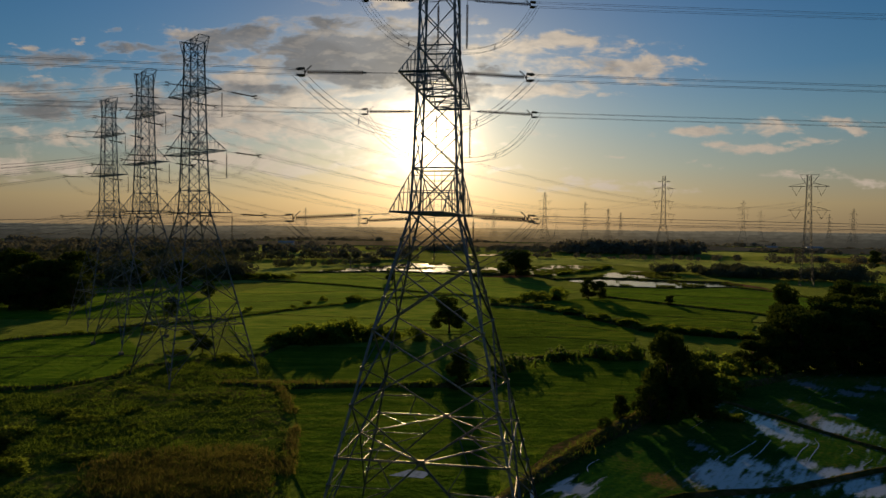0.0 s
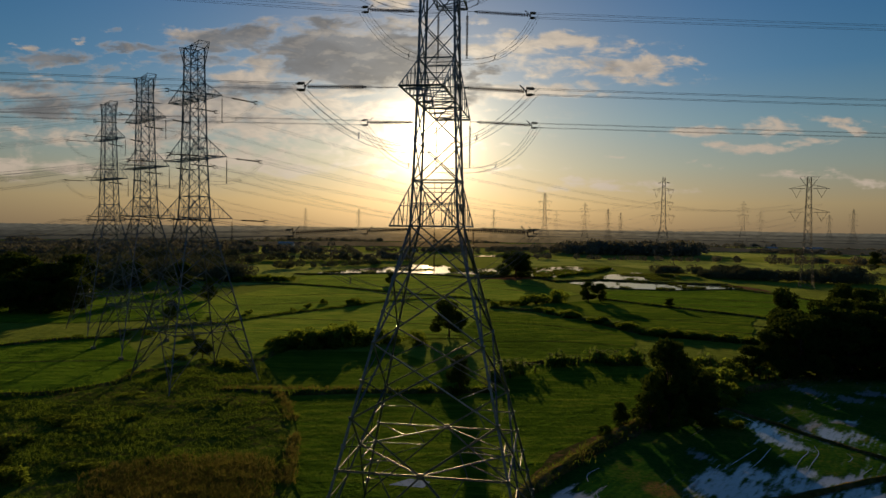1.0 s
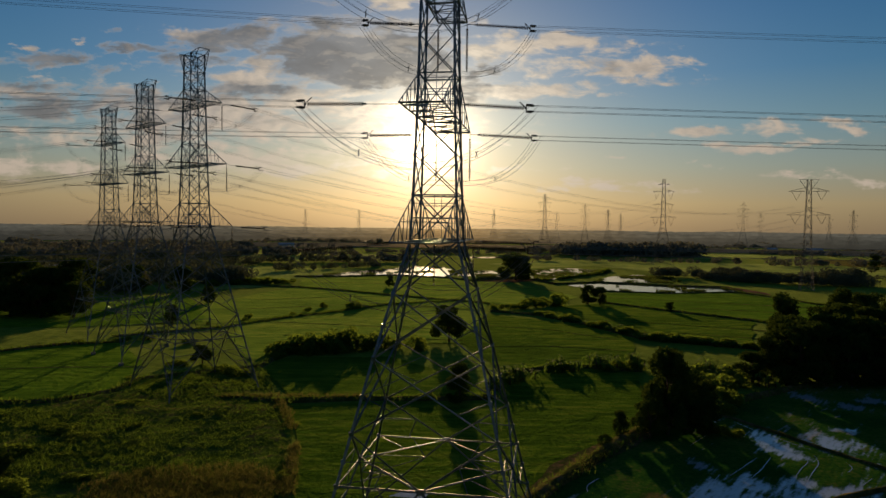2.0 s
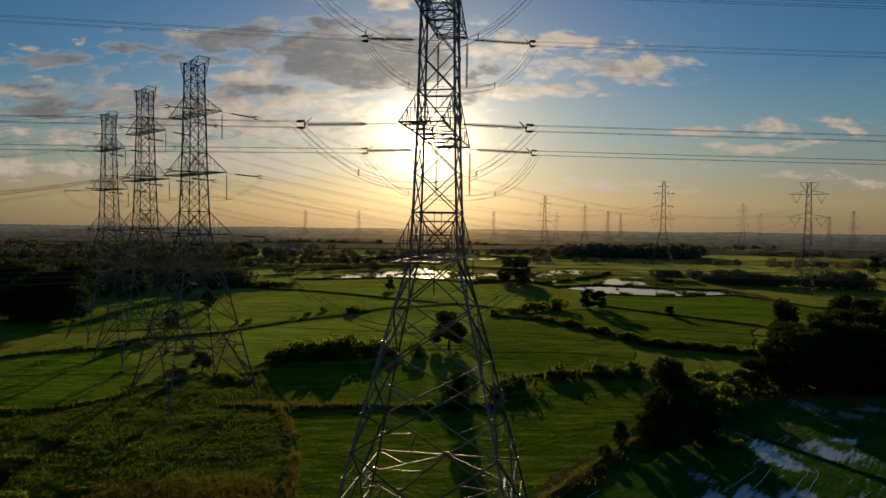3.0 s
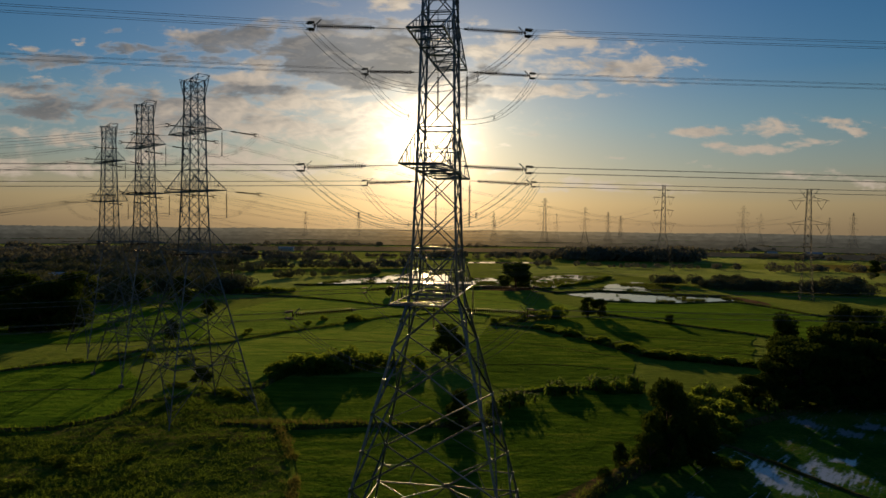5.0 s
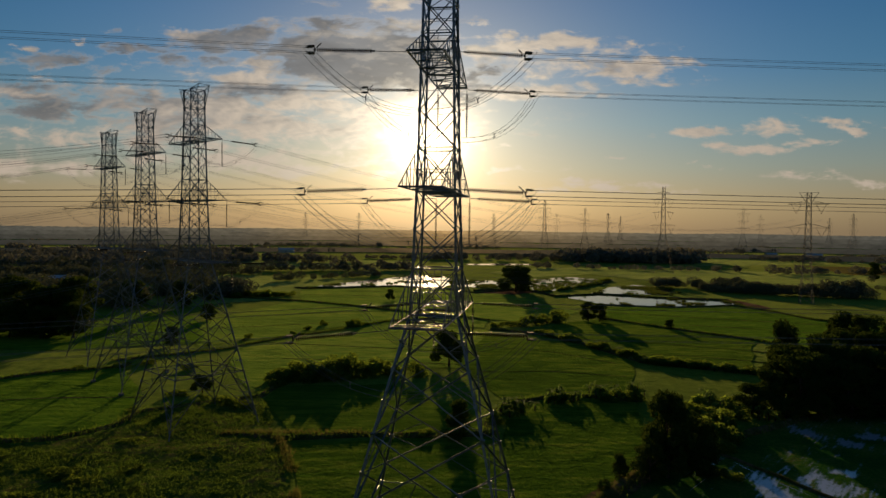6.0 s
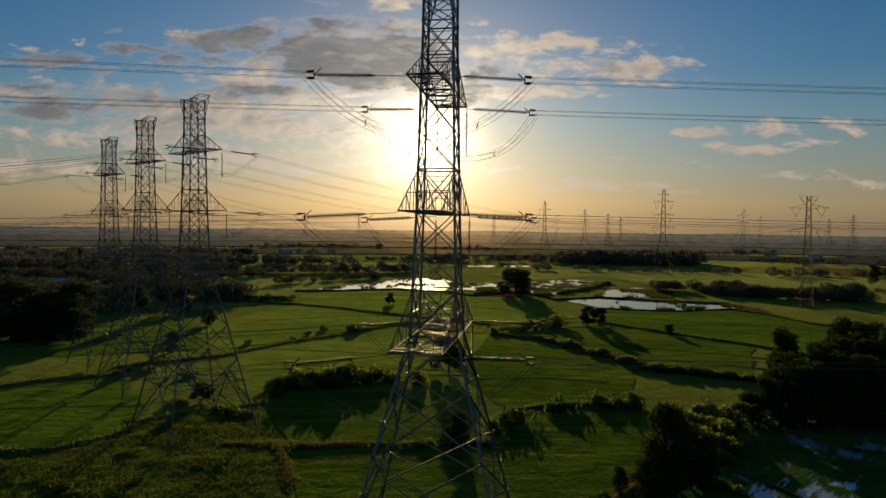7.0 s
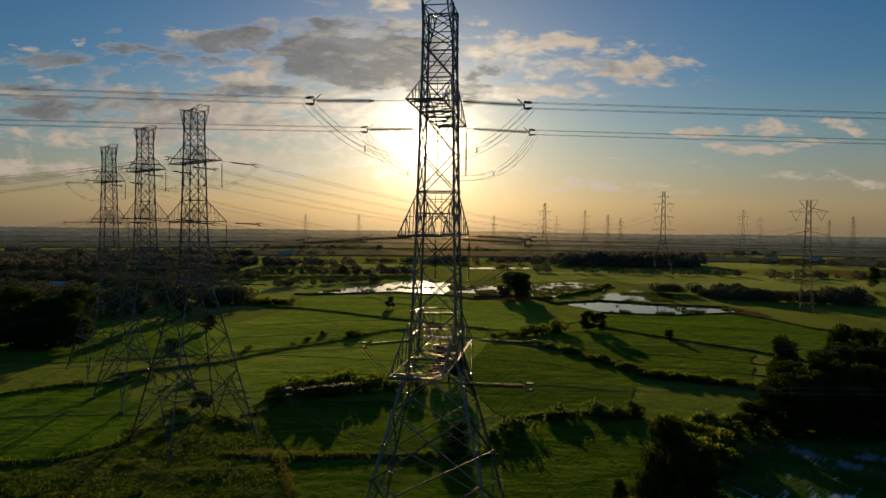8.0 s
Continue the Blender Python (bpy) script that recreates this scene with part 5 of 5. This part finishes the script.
for pts, gap, high, jitter in HEDGES:
    for a, b in zip(pts, pts[1:]):
        a, b = Vector((*a, 0)), Vector((*b, 0))
        for k in range(max(1, int((b - a).length / gap))):
            p = a.lerp(b, (k + HR.random()) / max(1, int((b - a).length / gap)))
            h = high * HR.uniform(0.6, 1.15)
            (banana if HR.random() < 0.25 and high < 4 else bush)(p.x + HR.uniform(-jitter, jitter), p.y + HR.uniform(-jitter, jitter), h, h * HR.uniform(1.1, 1.8))


def far_woods():
    """Woods and tree rows in the distance: belts of (x0, y0, x1, y1, depth, trees, height)."""
    belts = [(-20, 860, 140, 840, 40, 30, 10), (150, 850, 300, 830, 60, 120, 18), (120, 900, 330, 880, 60, 60, 17), (172, 455, 250, 412, 24, 100, 8.5), (150, 485, 215, 475, 14, 40, 8), (236, 420, 262, 425, 16, 22, 11), (300, 470, 420, 500, 12, 30, 7),
             (-160, 390, -110, 390, 30, 50, 11), (-200, 340, -150, 335, 40, 50, 13), (-260, 380, -190, 350, 50, 60, 13), (-120, 490, -50, 560, 8, 26, 7), (-190, 600, -20, 640, 12, 46, 10), (-330, 500, -150, 560, 24, 70, 9),
             (-560, 700, -100, 760, 14, 120, 11), (60, 700, 400, 650, 10, 40, 7), (330, 560, 560, 560, 20, 30, 9), (280, 640, 700, 700, 30, 40, 10), (420, 900, 900, 860, 30, 60, 9),
             (-330, 520, -160, 470, 60, 120, 10), (-420, 650, -190, 600, 70, 120, 11), (-520, 800, -230, 760, 90, 120, 12), (-620, 960, -280, 930, 90, 100, 12)]
    # hedgerows that run across the far plain
    for k in range(22):
        y = 660 + 900 * RNG.random() ** 1.4
        x, half = (RNG.random() - 0.5) * 1.6 * y, (40 + 90 * RNG.random()) * (0.6 + y / 2500)
        belts.append((x - half, y, x + half, y + (RNG.random() - 0.5) * 60, 10 + y * 0.008, int(60 + 60 * RNG.random()), 4 + 5 * RNG.random() + y * 0.0015))
    centres, sizes = [], []
    for x0, y0, x1, y1, deep, n, high in belts:
        for k in range(n):
            t = RNG.random()
            x, y = x0 + (x1 - x0) * t, y0 + (y1 - y0) * t + (RNG.random() - 0.5) * deep
            h = high * (0.40 + 0.6 * RNG.random() ** 1.6)
            w = h * (0.95 + 0.9 * RNG.random())
            m = 420 if y < 600 else 130 if y < 1000 else 60
            d = RNG.normal(size=(m, 3))
            d /= np.linalg.norm(d, axis=1)[:, None]
            r = (0.55 + 0.5 * RNG.random((m, 1)))
            p = np.array([x, y, h * 0.55]) + d * r * np.array([w * 0.5, w * 0.5, h * 0.48])
            centres.append(p)
            sizes.append(np.full(m, h * (0.06 if y < 600 else 0.12)))
    centres, sizes = np.concatenate(centres), np.concatenate(sizes)
    q = leaves_at(centres, 1.0, 0.8)
    q = centres[:, None, :] + (q - centres[:, None, :]) * sizes[:, None, None]
    q[:, :, 2] = np.maximum(q[:, :, 2], -0.05)
    # Belts short of 620 m take the fainter painted haze.
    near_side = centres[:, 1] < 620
    thing("woods", "tree belts behind the rice fields, faint haze in their leaf colour", "woods", kind="stuff", data=quads_mesh("woods", q[near_side], FAINT_HAZE_LEAVES))
    thing("far_woods", "tree belts over the far plain, haze greyed into their leaves", "woods", kind="stuff", data=quads_mesh("far_woods", q[~near_side], HAZED_LEAVES))


far_woods()


def hazy_distance(name, far, tall, tone, seed):
    """One belt of the wooded plain at the edge of sight, its tops uneven, evening haze put in as glow."""
    rng = random.Random(seed)
    bm = bmesh.new()
    lower, upper, deep = [], [], []
    n = 640
    for i in range(n + 1):
        a = radians(-46 + 92 * i / n)
        x, y = far * math.sin(a), far * math.cos(a)
        top = tall * (0.78 + 0.10 * math.sin(i * 0.071 + seed) * math.sin(i * 0.023 + 2 * seed) + 0.14 * rng.random())
        lower.append(bm.verts.new((x, y, -0.5)))
        upper.append(bm.verts.new((x, y, top)))
        deep.append(bm.verts.new((x * 1.03, y * 1.03, top * 0.8)))
    for i in range(n):
        bm.faces.new((lower[i], lower[i + 1], upper[i + 1], upper[i]))
        bm.faces.new((upper[i], upper[i + 1], deep[i + 1], deep[i]))
    me = bpy.data.meshes.new(name)
    bm.to_mesh(me)
    bm.free()
    me.materials.append(haze_glow(name, tone))
    thing(name, "wooded plain along the horizon, its haze painted as glow", "backdrop", kind="structure", data=me)


def haze_glow(name, tone):
    m = bpy.data.materials.new(name)
    m.use_nodes = True
    N = Nodes(m.node_tree)
    sep = N.add("ShaderNodeSeparateXYZ")
    N.put(sep.inputs[0], N.add("ShaderNodeNewGeometry").outputs["Position"])
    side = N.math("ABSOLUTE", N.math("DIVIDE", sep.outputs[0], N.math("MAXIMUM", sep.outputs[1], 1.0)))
    # Haze and low sun glow painted as emission, amber straight ahead, grey aside.
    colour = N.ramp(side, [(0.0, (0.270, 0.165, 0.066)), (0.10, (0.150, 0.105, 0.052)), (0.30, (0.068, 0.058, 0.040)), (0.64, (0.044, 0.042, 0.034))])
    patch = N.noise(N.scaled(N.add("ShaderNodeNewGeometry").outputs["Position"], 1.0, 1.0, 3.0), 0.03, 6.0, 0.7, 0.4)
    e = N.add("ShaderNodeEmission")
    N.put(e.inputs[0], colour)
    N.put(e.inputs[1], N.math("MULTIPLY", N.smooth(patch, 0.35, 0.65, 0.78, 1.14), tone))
    out = N.add("ShaderNodeOutputMaterial")
    N.put(out.inputs[0], e.outputs[0])
    return m


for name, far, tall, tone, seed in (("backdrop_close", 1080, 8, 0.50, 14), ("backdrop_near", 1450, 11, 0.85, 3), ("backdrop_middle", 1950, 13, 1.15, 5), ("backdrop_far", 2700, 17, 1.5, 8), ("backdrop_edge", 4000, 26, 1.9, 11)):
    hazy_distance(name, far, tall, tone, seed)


def grass_blades(points, high, wide, blades, lean):
    n = len(points)
    base = np.repeat(points, blades, axis=0)
    m = len(base)
    a = RNG.random(m) * 2 * np.pi
    out = np.stack([np.cos(a), np.sin(a), np.zeros(m)], axis=1)
    side = np.stack([-np.sin(a), np.cos(a), np.zeros(m)], axis=1)
    h = high * (0.5 + 0.8 * RNG.random((m, 1)))
    base = base + out * (0.15 * high * RNG.random((m, 1)))
    tip = base + out * h * lean * (0.4 + RNG.random((m, 1))) + np.array([0, 0, 1.0]) * h
    w = wide * (0.6 + 0.8 * RNG.random((m, 1)))
    return np.stack([base - side * w, base + side * w, tip + side * w * 0.3, tip - side * w * 0.3], axis=1)


def scatter(poly, n, keep=None):
    xs, ys = [p[0] for p in poly], [p[1] for p in poly]
    pts = []
    while len(pts) < n:
        x, y = min(xs) + (max(xs) - min(xs)) * RNG.random(), min(ys) + (max(ys) - min(ys)) * RNG.random()
        if inside(x, y, poly) and (keep is None or keep(x, y)):
            pts.append((x, y, 0.0))
    return np.array(pts)


ROUGH = [(-140, 62), (-112, 126), (-80, 123.5), (-70, 125.5), (-63.5, 134), (-63, 145), (-42, 158), (-38, 150), (-30, 128), (-22.5, 105), (-19, 84), (-11, 62)]
MEADOW = surface("rough_meadow", [(0.0, (0.033, 0.080, 0.008)), (0.55, (0.064, 0.115, 0.015)), (0.8, (0.102, 0.127, 0.028)), (1.0, (0.120, 0.112, 0.032))], 0.5, rough=1.0, bump=0.2, bump_scale=2.2, large=0.05, spec=0.0, coords="Position", rolling=2.0, sheen=0.06, sheen_tint=(0.55, 0.60, 0.15))


def meadow_height(x, y):
    return 0.30 + 0.40 * noise.noise((x * 0.09, y * 0.12, 5.0)) + 0.16 * noise.noise((x * 0.33, y * 0.45, 7.0)) + 0.10 * noise.noise((x * 0.9, y * 0.9, 9.0))


def make_meadow():
    """Hummocky rough grassland: one sheet whose rim dips under the ground."""
    step, index, verts, faces = 0.9, {}, [], []
    for j in range(int(100 / step)):
        for i in range(int(132 / step)):
            x, y = -142 + i * step, 60 + j * step
            if inside(x, y, ROUGH):
                index[i, j] = len(verts)
                rim = 1.0 if all(inside(x + dx, y + dy, ROUGH) for dx, dy in ((1.4, 0), (-1.4, 0), (0, 1.4), (0, -1.4))) else 0.0
                verts.append((x, y, meadow_height(x, y) if rim else -0.25))
    for (i, j), k in index.items():
        q = [index.get((i + 1, j)), index.get((i + 1, j + 1)), index.get((i, j + 1))]
        if None not in q:
            faces.append((k, *q))
    thing("meadow", "hummocky rough grassland with green and brown tussocks", "meadow", kind="structure", data=mesh_of("meadow", verts, faces, MEADOW, False))


make_meadow()
rough = scatter(ROUGH, 34000, lambda x, y: y > 74 and (noise.noise((x * 0.07, y * 0.07, 1.0)) > -0.25 or RNG.random() < 0.3))
rough[:, 2] = [meadow_height(x, y) for x, y, z in rough]
q = [grass_blades(rough[:26000], 0.17, 0.028, 6, 1.2), grass_blades(rough[26000:], 0.30, 0.028, 6, 0.9)]
for pts, w, h, label in BUNDS[2:12]:
    line = []
    for a, b in zip(pts, pts[1:]):
        a, b = np.array([*a, 0.2]), np.array([*b, 0.2])
        k = int(np.linalg.norm(b - a) * 7)
        line.append(a + (b - a) * RNG.random((k, 1)) + RNG.normal(size=(k, 3)) * np.array([0.9, 0.9, 0.0]))
    q.append(grass_blades(np.concatenate(line), 0.7, 0.06, 3, 0.5))
wild = scatter(ROUGH, 7000, lambda x, y: y > 74 and noise.noise((x * 0.05, y * 0.06, 8.0)) > 0.02)
wild[:, 2] = [meadow_height(x, y) for x, y, z in wild]
q.append(grass_blades(wild, 0.42, 0.026, 8, 0.8))
DRY_GRASS = leaf_surface("dry_grass", (0.066, 0.092, 0.020), (0.138, 0.118, 0.038), (0.25, 0.23, 0.05), 0.4, 0.9, large=0.06, spec=0.0)
dry = scatter(ROUGH, 3000, lambda x, y: 74 < y < 108 and ((x + 31) / 13) ** 2 + ((y - 82) / 12) ** 2 < 1.0 + 0.9 * noise.noise((x * 0.1, y * 0.1, 3.0)) - 0.9 * RNG.random())
dry[:, 2] = [meadow_height(x, y) for x, y, z in dry]
strips = [grass_blades(dry, 0.6, 0.035, 6, 1.0)]
for a, b, thick, high in (((11, 82.7), (17.3, 91.1), 0.6, 0.5), ((17.3, 91.1), (26.7, 104.3), 0.7, 0.5), ((26.7, 104.3), (33.4, 112.4), 0.7, 0.5), ((-42, 130), (-15, 131), 0.7, 0.6), ((-18.6, 82), (-21.6, 101), 0.5, 0.7), ((-24, 110), (-30.5, 128), 0.5, 0.55)):
    a, b = np.array([*a, 0.35]), np.array([*b, 0.35])
    k = int(np.linalg.norm(b - a) * 14)
    strips.append(grass_blades(a + (b - a) * RNG.random((k, 1)) + RNG.normal(size=(k, 3)) * np.array([thick, thick, 0.0]), high, 0.035, 5, 0.7))
thing("grass", "dry reddish-brown grass in the rough meadow", "grass", kind="stuff", data=quads_mesh("dry_grass", np.concatenate(strips), DRY_GRASS))
thing("grass", "rough knee-high grass, green with dry brown patches", "grass", kind="stuff", data=quads_mesh("grass", np.concatenate(q), ROUGH_GRASS))
q = [grass_blades(scatter(FIELDS[i][0], n), 0.13, 0.03, 3, 0.9) for i, n in ((0, 8000), (1, 6000), (2, 9000), (3, 7000))]
wet = scatter(PADDY_WATER, 9000, lambda x, y: 70 < y and paddy_height(x, y) > 0.075)
q.append(grass_blades(wet, 0.20, 0.03, 3, 0.5))
RICE_BLADES = leaf_surface("rice_blades", (0.030, 0.100, 0.005), (0.072, 0.150, 0.010), (0.12, 0.25, 0.010), 0.3, 0.9, large=0.06, spec=0.0)
thing("rice", "short young rice shoots in the nearer fields", "rice", kind="stuff", data=quads_mesh("rice", np.concatenate(q), RICE_BLADES))


# tufts of rice and reed that stand in the ponds and along their edges
PONDS = [[(2, 556), (7, 522), (45, 519), (42, 464), (28, 454), (6, 474)], [(93, 428), (115, 471), (139, 495), (156, 468), (143, 424), (120, 424)],
         [(69, 534), (101, 566), (134, 543), (112, 492), (80, 448), (58, 436)], [(72, 402), (96, 416), (125, 400), (162, 389), (158, 372), (117, 358), (84, 367)],
         [(-93, 438), (-66, 493), (-41, 536), (-24, 568), (2, 556), (-12, 446), (-30, 464), (-55, 464), (-83, 434)]]
q = []
for (pool, n, limit) in zip(PONDS, (1500, 1300, 2200, 700, 900), (0.02, 0.08, -0.05, 0.26, 0.38)):
    tufts = scatter(pool, n, lambda x, y: noise.noise((x * 0.07, y * 0.035, 4.0)) + 0.5 * noise.noise((x * 0.25, y * 0.12, 6.0)) > limit)
    q.append(grass_blades(tufts, 0.85, 0.13, 4, 0.5))
REED = leaf_surface("pond_reed", (0.040, 0.075, 0.014), (0.085, 0.110, 0.026), (0.16, 0.20, 0.03), 0.35, 0.9, spec=0.0)
thing("reeds", "dark tufts of rice and reed standing in ponds", "reeds", kind="stuff", data=quads_mesh("reeds", np.concatenate(q), REED))


# ---------------------------------------------------------------- far farmsteads
WALL = surface("whitewashed_wall", [(0.0, (0.45, 0.43, 0.40)), (1.0, (0.65, 0.63, 0.60))], 1.5, rough=0.9)
ROOF = surface("sheet_roof", [(0.0, (0.36, 0.37, 0.37)), (1.0, (0.55, 0.55, 0.54))], 1.2, rough=0.45, metal=0.3)
DARK_OPENING = surface("dark_window", [(0.0, (0.015, 0.015, 0.02)), (1.0, (0.03, 0.03, 0.035))], 1.0, rough=0.3)


def house(x, y, wide, deep, high, turn):
    ob = thing("farmhouse", "low whitewashed farmhouse with a pale sheet-metal roof", "house", pose(x, y, -0.1, 0, 0, turn), group="far farmhouses")
    part("wall", mesh_of("wall", *box(0, 0, high / 2, wide, deep, high), WALL), ob)
    w, d, h = wide / 2 + 0.6, deep / 2 + 0.6, high + deep * 0.22
    verts = [(-w, -d, high), (w, -d, high), (w, 0, h), (-w, 0, h), (-w, d, high), (w, d, high)]
    verts += [(vx, vy, vz + 0.15) for vx, vy, vz in verts]
    faces = [(0, 1, 2, 3)[::-1], (3, 2, 5, 4)[::-1], (6, 7, 8, 9), (9, 8, 11, 10), (0, 1, 7, 6), (4, 10, 11, 5), (1, 2, 8, 7), (2, 5, 11, 8), (0, 6, 9, 3), (3, 9, 10, 4)]
    part("roof", mesh_of("roof", verts, faces, ROOF), ob, "pale sheet-metal roof")
    for k in (-0.3, 0.3):
        part("window", mesh_of("window", *box(wide * k, -deep / 2 - 0.02, high * 0.55, 1.3, 0.08, 1.2), DARK_OPENING), ob)
    part("door", mesh_of("door", *box(0, -deep / 2 - 0.02, 1.05, 1.1, 0.08, 2.1), DARK_OPENING), ob)


for x, y, w, d, h, turn in [(-205, 372, 11, 7, 3.6, 12), (-250, 450, 14, 8, 4, -8), (-232, 1020, 22, 10, 4.5, 5), (560, 1040, 22, 11, 4.5, -10), (505, 1060, 16, 9, 4.5, 8)]:
    house(x, y, w, d, h, turn)
